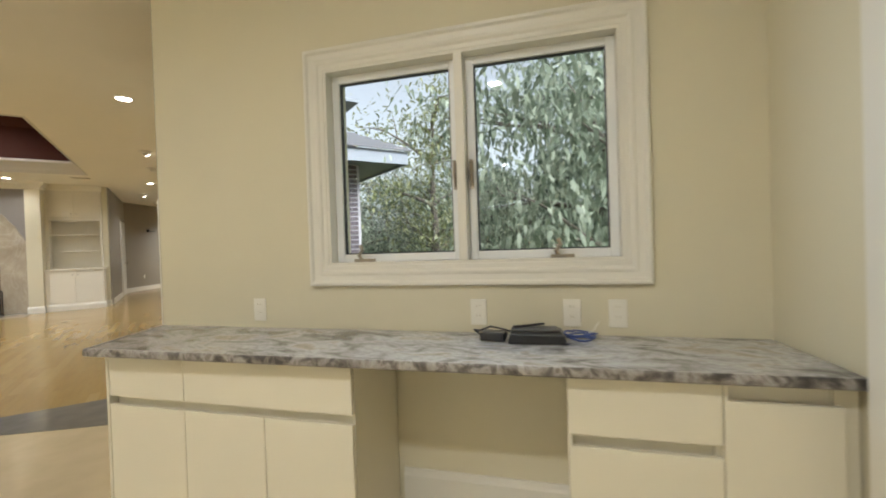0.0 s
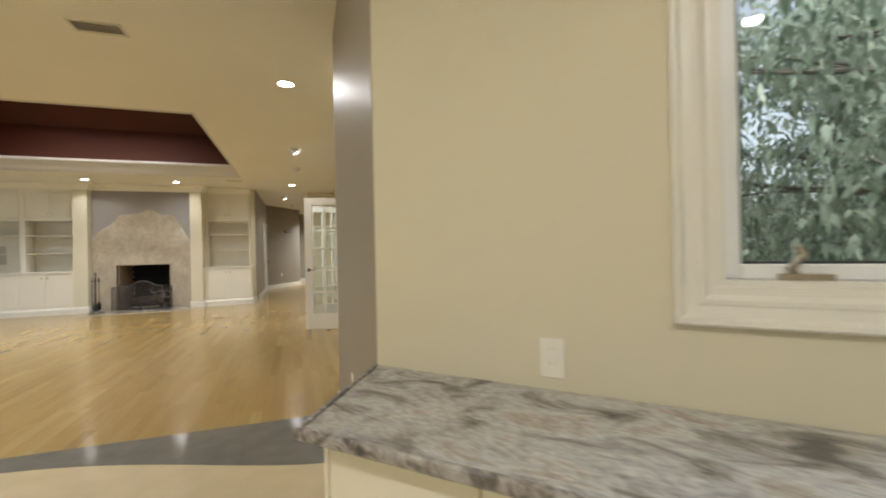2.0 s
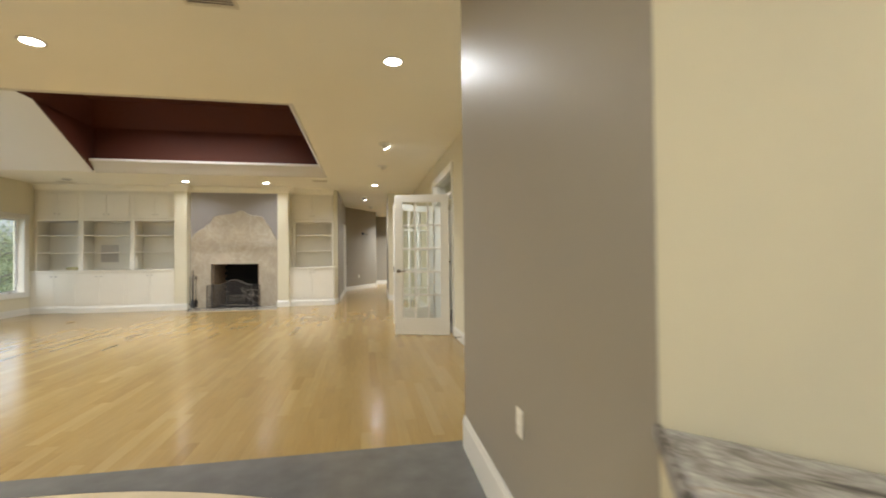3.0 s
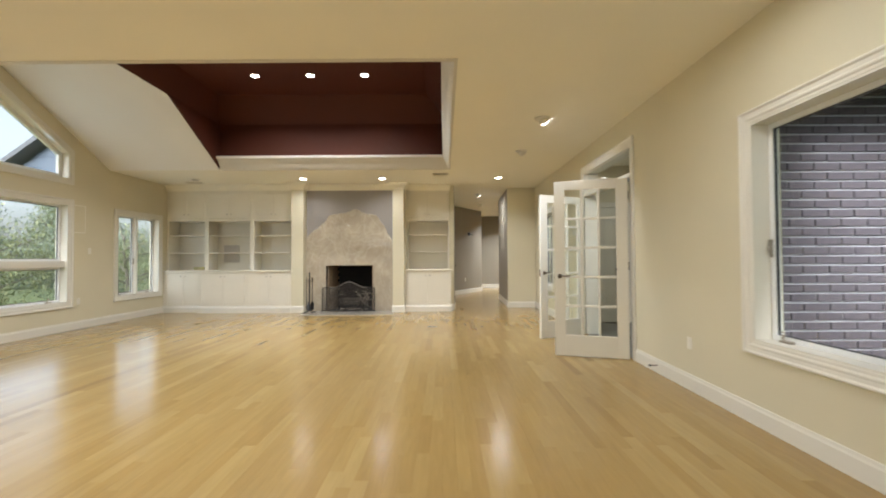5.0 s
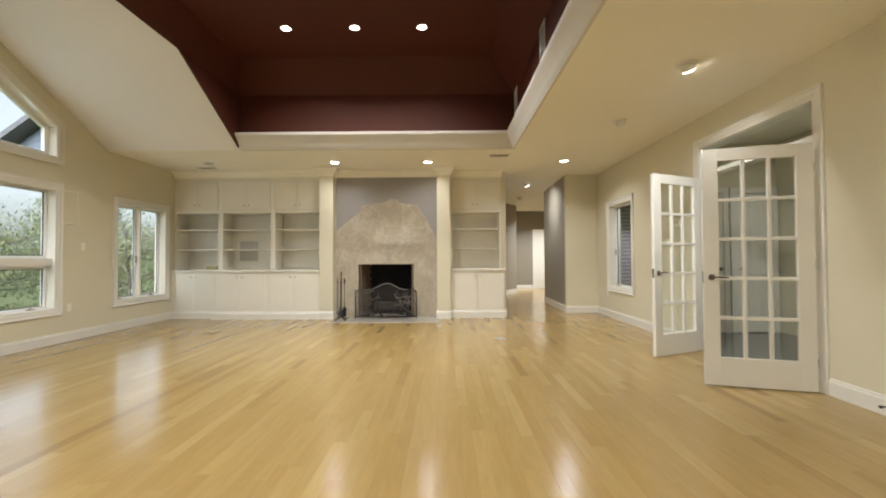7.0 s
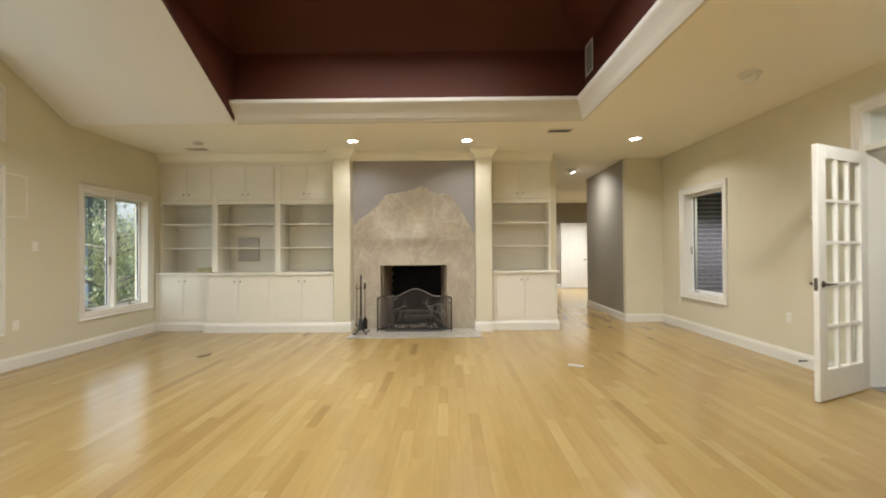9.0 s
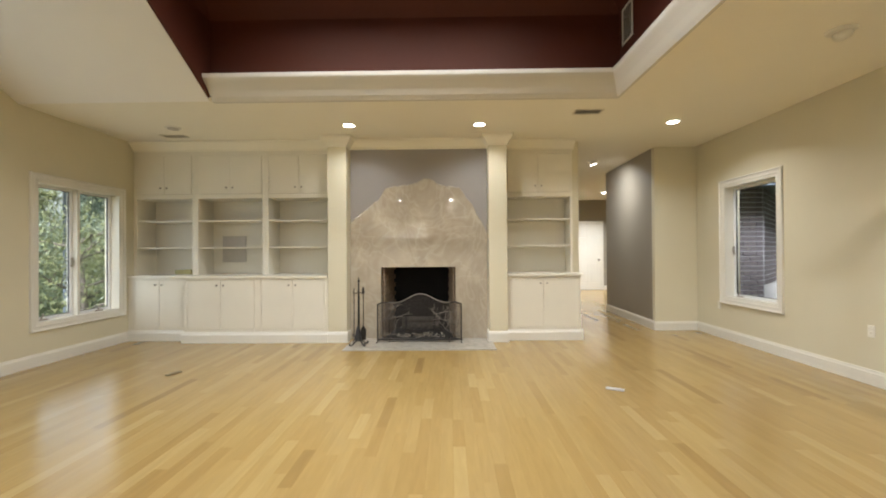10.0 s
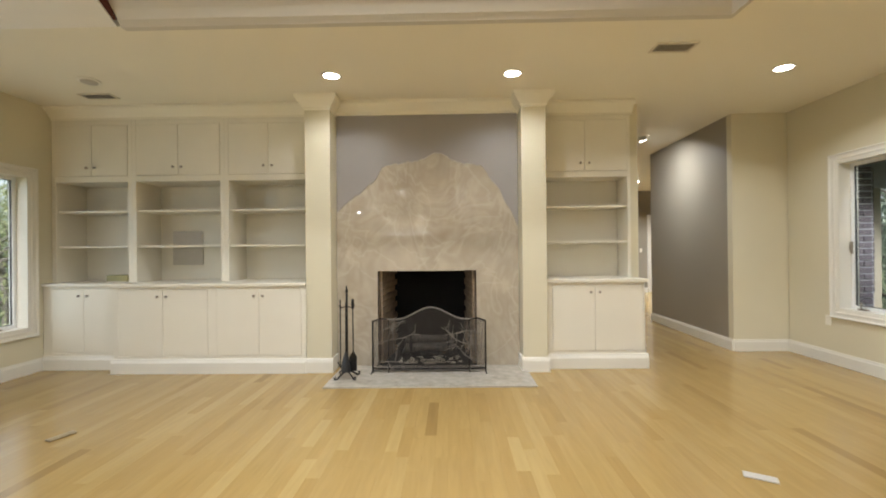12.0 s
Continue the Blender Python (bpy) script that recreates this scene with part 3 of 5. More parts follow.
def window_unit(name, m, w, h, splits, label, depth=0.11, rows=(), casing=0.09, sill=True):
    ob = thing(name, m, label, "window", "", "structure")
    bm = bmesh.new()
    rings = []
    for inset, thick in MOULD:
        g = casing * (1 - inset)
        rings.append([bm.verts.new(p) for p in ((-g, -thick, -g), (w + g, -thick, -g), (w + g, -thick, h + g), (-g, -thick, h + g))])
    for a, b in zip(rings, rings[1:]):
        for k_ in range(4):
            bm.faces.new((a[k_], a[(k_ + 1) % 4], b[(k_ + 1) % 4], b[k_]))
    part("casing", bm, TRIM, ob, "moulded white casing")
    bm = frame_ring(bmesh.new(), -0.004, -0.004, w + 0.004, h + 0.004, 0.016, -0.006, depth)
    part("jamb", bm, TRIM, ob, "white jamb lining")
    xs = [0.012, *splits, w - 0.012]
    zs = [0.012, *rows, h - 0.012]
    for j, (a, b) in enumerate(zip(zs, zs[1:])):
        za, zb = a + (0.05 if j else 0), b - (0.05 if j + 2 < len(zs) else 0)
        if j:
            part("transom_bar", box(bmesh.new(), 0.012, depth - 0.075, a - 0.05, w - 0.012, depth + 0.07, a + 0.05), TRIM, ob, "white bar between upper and lower panes", 0.003)
        for i, (p, q) in enumerate(zip(xs, xs[1:])):
            xa, xb = p + (0.018 if i else 0), q - (0.018 if i + 2 < len(xs) else 0)
            if i:
                part("mullion", box(bmesh.new(), p - 0.018, depth - 0.06, za, p + 0.018, depth + 0.06, zb), TRIM, ob, "white mullion", 0.003)
            latch = (1 if i + 2 < len(xs) else -1) if len(xs) > 2 else -1
            glazed(ob, xa, za, xb, zb, depth, crank=(j == 0), latch=latch if j == 0 else 0, pair=len(xs) > 2)
    return ob


def flip(y, z, side):
    return pose(EAST, y, z, 0, 0, -90) if side == "east" else pose(WEST, y, z, 0, 0, 90)


window_unit("window_1", DESK @ pose(DW[0], 0, DW[2]), DW[1] - DW[0], DW[3] - DW[2], [(DW[1] - DW[0]) / 2], "white casement window pair above the granite desk", depth=0.05)
window_unit("window_2", flip(WIN_NEAR[1], WIN_NEAR[2], "east"), WIN_NEAR[1] - WIN_NEAR[0], WIN_NEAR[3] - WIN_NEAR[2], [], "white casement window facing a brick wall")
window_unit("window_3", flip(WIN_FAR[1], WIN_FAR[2], "east"), WIN_FAR[1] - WIN_FAR[0], WIN_FAR[3] - WIN_FAR[2], [], "white casement window beside the hall, brick outside")
window_unit("window_4", flip(WIN_L[0], WIN_L[2], "west"), WIN_L[1] - WIN_L[0], WIN_L[3] - WIN_L[2], [(WIN_L[1] - WIN_L[0]) / 2], "white casement window pair beside the bookcases")
window_unit("window_5", flip(WIN_BIG[0], WIN_BIG[2], "west"), WIN_BIG[1] - WIN_BIG[0], WIN_BIG[3] - WIN_BIG[2], [(WIN_BIG[1] - WIN_BIG[0]) / 2], "large white framed window with lower vents", rows=[0.62])

gable = thing("window_6", pose(WEST, G0, GZ, 0, 0, 90), "white framed gable window under the vault", "window", "", "structure")


def gable_ring(bm, out, wide, y0, y1):
    """A ring of the gable's outline, grown by out."""
    W, side, rise = G1 - G0, GT - GZ, gp - GZ

    def outline(g):
        k = g * math.sqrt(1 + PITCH * PITCH)
        return [(-g, -g), (W + g, -g), (W + g, side - g * PITCH + k), (W / 2, rise + k), (-g, side - g * PITCH + k)]
    o, i = outline(out), outline(out - wide)
    for k in range(5):
        prism(bm, [o[k], o[(k + 1) % 5], i[(k + 1) % 5], i[k]], y0, y1, "y")
    return bm


part("casing", gable_ring(gable_ring(bmesh.new(), 0.09, 0.04, -0.022, 0), 0.05, 0.05, -0.015, 0), TRIM, gable, "stepped white casing")
part("jamb", gable_ring(bmesh.new(), 0.004, 0.016, -0.006, 0.12), TRIM, gable, "white jamb lining")
part("sash", gable_ring(bmesh.new(), -0.012, 0.06, 0.10, 0.15), VINYL, gable, "white fixed frame")
W = G1 - G0
pane = part("pane", prism(bmesh.new(), [(0.06, 0.06), (W - 0.06, 0.06), (W - 0.06, GT - GZ - 0.04), (W / 2, gp - GZ - 0.07), (0.06, GT - GZ - 0.04)], 0.12, 0.124, "y"), GLASS, gable, "clear glass pane")
pane.visible_shadow = False

# ---------------------------------------------------------------- french doors and side room
dw0, dw1, _, dwh = DOORWAY
frame_door = thing("door_frame_1", pose(EAST, dw1, 0, 0, 0, -90), "white cased doorway with a glazed transom above", "door frame", "", "structure")
w = dw1 - dw0
bm = bmesh.new()
for inset, end, thick in ((0.0, 0.022, 0.022), (0.022, 0.07, 0.016), (0.07, 0.09, 0.011)):
    box(bm, -0.09 + inset, -thick, 0, -0.09 + end, 0, dwh + 0.09 - inset)
    box(bm, w + 0.09 - end, -thick, 0, w + 0.09 - inset, 0, dwh + 0.09 - inset)
    box(bm, -0.09 + end, -thick, dwh + 0.09 - end, w + 0.09 - end, 0, dwh + 0.09 - inset)
part("casing", bm, TRIM, frame_door, "", 0.002)
bm = bmesh.new()
box(bm, -0.004, -0.006, 0, 0.014, 0.206, dwh), box(bm, w - 0.014, -0.006, 0, w + 0.004, 0.206, dwh), box(bm, 0.014, -0.006, dwh - 0.014, w - 0.014, 0.206, dwh + 0.004)
part("jamb", bm, TRIM, frame_door)
part("transom_bar", box(bmesh.new(), 0.014, 0.0, 2.062, w - 0.014, 0.12, 2.112), TRIM, frame_door, "", 0.003)
pane = part("pane", box(bmesh.new(), 0.014, 0.06, 2.112, w - 0.014, 0.064, dwh - 0.014), GLASS, frame_door, "clear transom glass")
pane.visible_shadow = False


def lever(parent, x, z, y, side, toward):
    bm = lathe(bmesh.new(), [(0.027, 0), (0.027, side * 0.006), (0.020, side * 0.010), (0.010, side * 0.012), (0.010, side * 0.045)], (x, y, z), 16, "y")
    tube(bm, [(x, y + side * 0.042, z), (x + toward * 0.03, y + side * 0.048, z + 0.004), (x + toward * 0.075, y + side * 0.046, z - 0.001), (x + toward * 0.115, y + side * 0.042, z + 0.001)], 0.008, 8, 0.006)
    part("handle", bm, BRONZE, parent, "dark bronze lever handle", smooth=True)


def french_door(m, label):
    W, H, T, st, tr, br = 0.80, 2.035, 0.04, 0.120, 0.105, 0.235
    ob = thing("french_door", m, label, "door", "pair of french doors")
    for x in (0, W - st):
        part("stile", box(bmesh.new(), x, 0, 0.012, x + st, T, H), TRIM, ob, "", 0.003)
    part("top_rail", box(bmesh.new(), st, 0.0, H - tr, W - st, T, H), TRIM, ob, "", 0.002)
    part("bottom_rail", box(bmesh.new(), st, 0.0, 0.012, W - st, T, 0.012 + br), TRIM, ob, "", 0.002)
    gx, gz = (W - 2 * st) / 3, (H - tr - br - 0.012) / 5
    z0 = br + 0.012
    for i in (1, 2):
        part("muntin", box(bmesh.new(), st + i * gx - 0.014, 0.004, z0, st + i * gx + 0.014, T - 0.004, H - tr), TRIM, ob, "", 0.004)
    for j in range(1, 5):
        part("muntin", box(bmesh.new(), st, 0.006, z0 + j * gz - 0.014, W - st, T - 0.006, z0 + j * gz + 0.014), TRIM, ob, "", 0.004)
    pane_me = mesh_of("pane", box(bmesh.new(), 0.011, 0.018, 0.011, gx - 0.011, 0.022, gz - 0.011), GLASS)
    for i in range(3):
        for j in range(5):
            p = new("pane", pane_me)
            p.parent, p.location, p.visible_shadow = ob, (st + i * gx, 0, z0 + j * gz), False
    lever(ob, W - 0.06, 0.93, T, 1, -1)
    lever(ob, W - 0.06, 0.93, 0, -1, -1)
    part("latch_plate", box(bmesh.new(), W - 0.001, 0.008, 0.88, W + 0.002, 0.032, 0.98), BRONZE, ob, "bronze latch plate")
    for z in (0.2, 1.0, 1.8):
        part("hinge", lathe(bmesh.new(), [(0.007, z), (0.007, z + 0.09)], (-0.004, T / 2, 0), 8), BRONZE, ob, "bronze hinge")
    return ob


french_door(pose(1.428, 8.42, 0, 0, 0, 163.0), "white glazed french door standing open, fifteen panes")
french_door(pose(1.425, 9.995, 0, 0, 0, 205.5), "white glazed french door folded back into the room")


def panel_door(m, label, width=0.76, height=2.03, knob=1):
    """A closed six-panel door: x across, the room on the side of -y."""
    ob = thing("panel_door", m, label, "door")
    bm = box(bmesh.new(), 0, 0, 0.01, width, 0.03, height)
    for x in (0, width / 2 - 0.05, width - 0.11):
        box(bm, x, -0.012, 0.01, x + (0.10 if x == width / 2 - 0.05 else 0.11), 0, height)
    for z, h in ((0.01, 0.22), (0.86, 0.16), (1.50, 0.12), (height - 0.12, 0.12)):
        for x0, x1 in ((0.11, width / 2 - 0.05), (width / 2 + 0.05, width - 0.11)):
            box(bm, x0, -0.012, z, x1, 0, z + h)
    part("leaf", bm, TRIM, ob, "", 0.002)
    for z0, z1 in ((0.23, 0.86), (1.02, 1.50), (1.62, height - 0.12)):
        for x0, x1 in ((0.11, width / 2 - 0.05), (width / 2 + 0.05, width - 0.11)):
            part("panel", box(bmesh.new(), x0 + 0.03, -0.009, z0 + 0.03, x1 - 0.03, 0, z1 - 0.03), TRIM, ob, "raised panel", 0.006)
    kx = width - 0.07 if knob > 0 else 0.07
    part("knob", lathe(bmesh.new(), [(0.026, -0.012), (0.026, -0.018), (0.010, -0.022), (0.010, -0.045), (0.027, -0.055), (0.027, -0.07), (0.012, -0.08)], (kx, 0, 0.93), 14, "y"), BRONZE, ob, "bronze knob", smooth=True)
    bm = bmesh.new()
    for x0, x1, z1 in ((-0.085, -0.004, height + 0.09), (width + 0.004, width + 0.085, height + 0.09)):
        box(bm, x0, -0.02, 0, x1, 0.03, z1)
    box(bm, -0.004, -0.02, height + 0.008, width + 0.004, 0.03, height + 0.09)
    part("casing", bm, TRIM, ob, "", 0.003)
    return ob


panel_door(pose(1.615, 20.165, 0), "white six-panel door closed at the end of the hall")
panel_door(pose(3.0, 20.165, 0), "white six-panel door beside the light switch")
panel_door(pose(1.80, 11.165, 0), "white six-panel closet door in the side room", 0.68)
panel_door(pose(2.67, 11.165, 0), "white six-panel closet door in the side room", 0.52, knob=-1)
hd = panel_door(pose(-0.372, 15.60, 0, 0, 0, 89.7), "white six-panel door in the hall wall")


# Dark colour for vent backings, painting the shade of an open duct.
DUCT = material("duct_shade", (0.15, 0.14, 0.12), 0.7)
BRASS = material("dull_brass", (0.30, 0.24, 0.14), 0.5, metal=0.4)


# ---------------------------------------------------------------- bookcases
def knob_at(parent, x, z, y):
    part("knob", lathe(bmesh.new(), [(0.006, 0), (0.006, -0.012), (0.013, -0.018), (0.014, -0.024), (0.007, -0.029)], (x, y, z), 12, "y"), NICKEL, parent, "small metal knob", smooth=True)


def hutch(x0, x1, yf, label, left=0.045, right=0.045):
    """Open shelves under a pair of doors: x across, back towards +y."""
    W, D = x1 - x0, NORTH - 0.085 - yf
    zb, zt, zd0, zd1, H = 0.905, 1.985, 2.05, 2.592, 2.65
    ob = thing("bookcase_hutch", pose(x0, yf, 0), label, "bookcase", "built-in bookcases round the fireplace")
    part("side_panel", box(bmesh.new(), 0, 0, zb, left, D, H), SATIN, ob, "", 0.002)
    part("side_panel", box(bmesh.new(), W - right, 0, zb, W, D, H), SATIN, ob, "", 0.002)
    part("back_panel", box(bmesh.new(), left, D - 0.012, zb, W - right, D, zt), SATIN, ob)
    part("lower_rail", box(bmesh.new(), left, 0.001, zt, W - right, D - 0.012, zd0 - 0.004), SATIN, ob, "", 0.002)
    part("upper_rail", box(bmesh.new(), left, 0.001, zd1 + 0.003, W - right, D - 0.012, H), SATIN, ob, "", 0.002)
    for z in (1.290, 1.672):
        part("shelf", box(bmesh.new(), left + 0.001, 0.03, z - 0.013, W - right - 0.001, D - 0.013, z + 0.009), SATIN, ob, "", 0.003)
    mid = W / 2
    # Sheet behind the doors whose darker colour paints the gap shadow.
    part("gap_back", box(bmesh.new(), left, 0.012, zd0 - 0.003, W - right, 0.02, zd1 + 0.002), GAP, ob, "tan sheet painted as the shadow in the door gaps")
    for a, b, kx in ((left + 0.003, mid - 0.0015, mid - 0.045), (mid + 0.0015, W - right - 0.003, mid + 0.045)):
        door = part("cabinet_door", box(bmesh.new(), a, -0.004, zd0, b, 0.012, zd1), SATIN, ob, "", 0.003)
        knob_at(door, kx, zd0 + 0.085, -0.004)
    return ob


def base_cabinet(x0, x1, yf, label, yb, left=0.045, right=0.045, trim_left=0.0, trim_right=0.0):
    W, D, H = x1 - x0, yb - yf, 0.87
    ob = thing("base_cabinet", pose(x0, yf, 0), label, "cabinet", "built-in bookcases round the fireplace")
    part("side_panel", box(bmesh.new(), 0, 0.0122, 0.0, 0.02, D, H), SATIN, ob)
    part("side_panel", box(bmesh.new(), W - 0.02, 0.0122, 0.0, W, D, H), SATIN, ob)
    part("stile", box(bmesh.new(), 0, 0, 0.145, left, 0.012, H), SATIN, ob)
    part("stile", box(bmesh.new(), W - right, 0, 0.145, W, 0.012, H), SATIN, ob)
    part("lower_rail", box(bmesh.new(), left, 0, 0.145, W - right, 0.012, 0.172), SATIN, ob)
    part("upper_rail", box(bmesh.new(), left, 0, 0.846, W - right, 0.012, H), SATIN, ob)
    # Gap shadow painted on a backing sheet, as on the hutch.
    part("gap_back", box(bmesh.new(), left, 0.0125, 0.16, W - right, 0.02, 0.85), GAP, ob, "tan sheet painted as the shadow in the door gaps")
    bm = prism(bmesh.new(), [(-0.024, 0.0), (-0.024, 0.105), (-0.018, 0.118), (-0.012, 0.13), (-0.008, 0.145), (0.03, 0.145), (0.03, 0.0)], -trim_left, W + trim_right, "x")
    part("plinth", bm, TRIM, ob, "white moulded plinth")
    mid = W / 2
    for a, b, kx in ((left + 0.003, mid - 0.0015, mid - 0.045), (mid + 0.0015, W - right - 0.003, mid + 0.045)):
        door = part("cabinet_door", box(bmesh.new(), a, -0.003, 0.175, b, 0.0122, 0.843), SATIN, ob, "", 0.003)
        knob_at(door, kx, 0.775, -0.003)
    return ob


LY, LB, RY, RB = 12.965, 12.71, 13.06, 12.83
for a, b, lab in ((-6.745, -5.867, "ivory painted bookcase with papers on its lowest shelf"), (-5.867, -4.866, "ivory painted bookcase with a grey speaker panel behind"), (-4.866, -3.915, "ivory painted bookcase, empty shelves under closed doors")):
    hutch(a, b, LY, lab)
hutch(-1.495, -0.525, RY, "ivory painted bookcase beside the hall, empty shelves", 0.05, 0.03)
base_cabinet(-6.745, -5.875, 12.86, "ivory painted base cabinet set back beside the window", NORTH - 0.085, 0.09, 0.02)
base_cabinet(-5.875, -4.862, LB, "ivory painted base cabinet with two closed doors", NORTH - 0.085, trim_left=0.02)
base_cabinet(-4.862, -3.915, LB, "ivory painted base cabinet with two closed doors", NORTH - 0.085)
base_cabinet(-1.495, -0.49, RB, "ivory painted base cabinet at the hall end", NORTH - 0.085, 0.07, 0.02, trim_right=0.025)
bm = prism(bmesh.new(), [(-6.745, 12.835), (-5.895, 12.835), (-5.895, 12.685), (-3.915, 12.685), (-3.915, NORTH - 0.09), (-6.745, NORTH - 0.09)], 0.871, 0.904, "z")
tagged(part("worktop", bm, SATIN, None, "ivory painted ledge on the left bookcases' base cabinets", 0.005), "ivory painted ledge along three base cabinets", "ledge")
bm = prism(bmesh.new(), [(-1.495, 12.805), (-0.46, 12.805), (-0.46, NORTH - 0.35), (-0.525, NORTH - 0.35), (-0.525, NORTH - 0.09), (-1.495, NORTH - 0.09)], 0.871, 0.904, "z")
tagged(part("worktop", bm, SATIN, None, "", 0.005), "ivory painted ledge on the base cabinet beside the hall", "ledge")
for a, b, yf in ((-6.75, -3.915, LY), (-1.495, -0.50, RY)):
    pr = [(yf + 0.03, 2.651), (yf - 0.004, 2.651), (yf - 0.006, 2.672), (yf - 0.03, 2.70), (yf - 0.075, 2.745), (yf - 0.10, 2.76), (yf - 0.10, CEIL - 0.001), (yf + 0.03, CEIL - 0.001)]
    structure("crown_trim", prism(bmesh.new(), pr, a, b, "x"), CEILING, "cream coved crown above the bookcases", "trim")
tagged(part("speaker_panel", box(bmesh.new(), -5.675, 13.335, 1.075, -5.325, 13.352, 1.465), PANEL, None, "", 0.003), "grey cloth speaker panel behind the shelf", "speaker")
OLIVE = material("olive_card", (0.30, 0.27, 0.12), 0.6, vary=0.2, scale=9)
rp = random.Random(4)
for i, (x, y, w_, d_, h_, r_) in enumerate(((-6.05, 13.02, 0.20, 0.16, 0.012, 8), (-6.03, 13.03, 0.24, 0.15, 0.062, -4), (-6.28, 13.0, 0.22, 0.15, 0.004, 20), (-6.52, 13.02, 0.24, 0.15, 0.004, -14))):
    z = 0.9065 + (0.0125 if i == 1 else 0)
    ob = part("booklet", box(bmesh.new(), -w_ / 2, -d_ / 2, 0, w_ / 2, d_ / 2, h_), PAPER if i != 1 else OLIVE, None, "", 0.001)
    ob.matrix_world = pose(x, y, z, 0, 0, r_)
    tagged(ob, ("worn paper booklet lying on the bookcase ledge", "thick olive green bound book on a paper booklet", "loose paper sheets on the bookcase ledge", "loose paper sheets on the bookcase ledge")[i], "booklet")

# ---------------------------------------------------------------- fireplace
FX0, FX1, FY = -3.655, -1.745, 12.945
OX0, OX1, OZ = -3.225, -2.19, 1.0
bm = wall_along_x(FY, 13.37, FX0, FX1, 0, CEIL, [(OX0, OX1, 0, OZ)])
structure("wall_chimney", bm, MAUVE, "grey violet painted chimney breast above the marble", "wall")


def pilaster(x0, x1):
    ob = thing("pilaster", pose(x0, 12.715, 0), "cream painted pilaster with a flared cap beside the fireplace", "pilaster", "pilasters of the fireplace", "structure")
    w_ = x1 - x0
    part("shaft", box(bmesh.new(), 0, 0, 0.0, w_, 0.65, 2.65), CREAM, ob, "", 0.004)
    bm = bmesh.new()
    rings = []
    for z, g in ((2.635, 0.0), (2.645, 0.010), (2.665, 0.013), (2.685, 0.028), (2.72, 0.062), (2.745, 0.078), (2.779, 0.082)):
        rings.append([bm.verts.new(p) for p in ((-g, -g, z), (w_ + g, -g, z), (w_ + g, 0.3, z), (-g, 0.3, z))])
    for a, b in zip(rings, rings[1:]):
        for k in range(4):
            bm.faces.new((a[k], a[(k + 1) % 4], b[(k + 1) % 4], b[k]))
    bm.faces.new(rings[0]), bm.faces.new(rings[-1])
    part("cap", bm, CEILING, ob, "flared cream cap")
    bm = prism(bmesh.new(), [(-0.018, 0.0), (-0.018, 0.105), (-0.012, 0.13), (-0.004, 0.145), (0.2, 0.145), (0.2, 0.0)], -0.015, w_ + 0.015, "x")
    part("plinth", bm, TRIM, ob, "white moulded plinth")


pilaster(-3.913, FX0 - 0.002)
pilaster(FX1 + 0.002, -1.497)
pr = [(FY - 0.001, 2.645), (FY - 0.02, 2.65), (FY - 0.025, 2.675), (FY - 0.07, 2.72), (FY - 0.10, 2.745), (FY - 0.10, CEIL - 0.001), (FY - 0.001, CEIL - 0.001)]
structure("crown_trim", prism(bmesh.new(), pr, FX0 + 0.001, FX1 - 0.001, "x"), CEILING, "cream crown moulding above the chimney breast", "trim")

CTRL = [(-3.66, 1.63), (-3.46, 1.79), (-3.29, 1.92), (-3.13, 2.12), (-2.80, 2.16), (-2.58, 2.245), (-2.36, 2.135), (-2.14, 2.11), (-1.96, 1.88), (-1.84, 1.65), (-1.74, 1.46)]


def marble_top(x):
    for (a, p), (b, q) in zip(CTRL, CTRL[1:]):
        if x <= b:
            f = max(0, (x - a) / (b - a))
            f = 0.45 * f + 0.55 * (f * f * (3 - 2 * f))
            return p + (q - p) * f + 0.006 * math.sin(x * 47) + 0.004 * math.sin(x * 91 + 1)
    return CTRL[-1][1]


surround = thing("fireplace_surround", pose(0, 0, 0), "polished beige marble slab with a natural wavy top edge", "fireplace")
bm = bmesh.new()
xs = sorted({OX0, OX1, *[FX0 + 0.002 + i * (FX1 - FX0 - 0.004) / 90 for i in range(91)]})
xs = [x for i, x in enumerate(xs) if x in (OX0, OX1) or min(abs(x - OX0), abs(x - OX1)) > 0.002]
tops = {x: marble_top(x) for x in xs}
verts = {}

lip = bmesh.new()


def mv(x, y, z):
    key = (round(x, 4), round(y, 4), round(z, 4))
    if key not in verts:
        verts[key] = bm.verts.new((x, y, z))
    return verts[key]


for a, b in zip(xs, xs[1:]):
    low = OZ if a >= OX0 - 1e-6 and b <= OX1 + 1e-6 else 0.013
    f0, f1 = FY - 0.024, FY - 0.001
    bm.faces.new((mv(a, f0, low), mv(b, f0, low), mv(b, f0, tops[b] - 0.013), mv(a, f0, tops[a] - 0.013)))
    lip.faces.new([lip.verts.new(p) for p in ((a, f0, tops[a] - 0.013), (b, f0, tops[b] - 0.013), (b, f0 + 0.012, tops[b]), (a, f0 + 0.012, tops[a]))])
    bm.faces.new((mv(a, f0 + 0.012, tops[a]), mv(b, f0 + 0.012, tops[b]), mv(b, f1, tops[b]), mv(a, f1, tops[a])))
    if low == OZ:
        bm.faces.new((mv(a, f0, low), mv(b, f0, low), mv(b, f1 + 0.05, low), mv(a, f1 + 0.05, low)))
for x in (OX0, OX1):
    bm.faces.new([bm.verts.new((x, y, z)) for y, z in ((FY - 0.024, 0.013), (FY + 0.05, 0.013), (FY + 0.05, OZ), (FY - 0.024, OZ))])
part("slab", bm, MARBLE, surround)
part("chipped_edge", lip, HEARTH, surround, "pale chipped edge of the slab")
bm = bmesh.new()
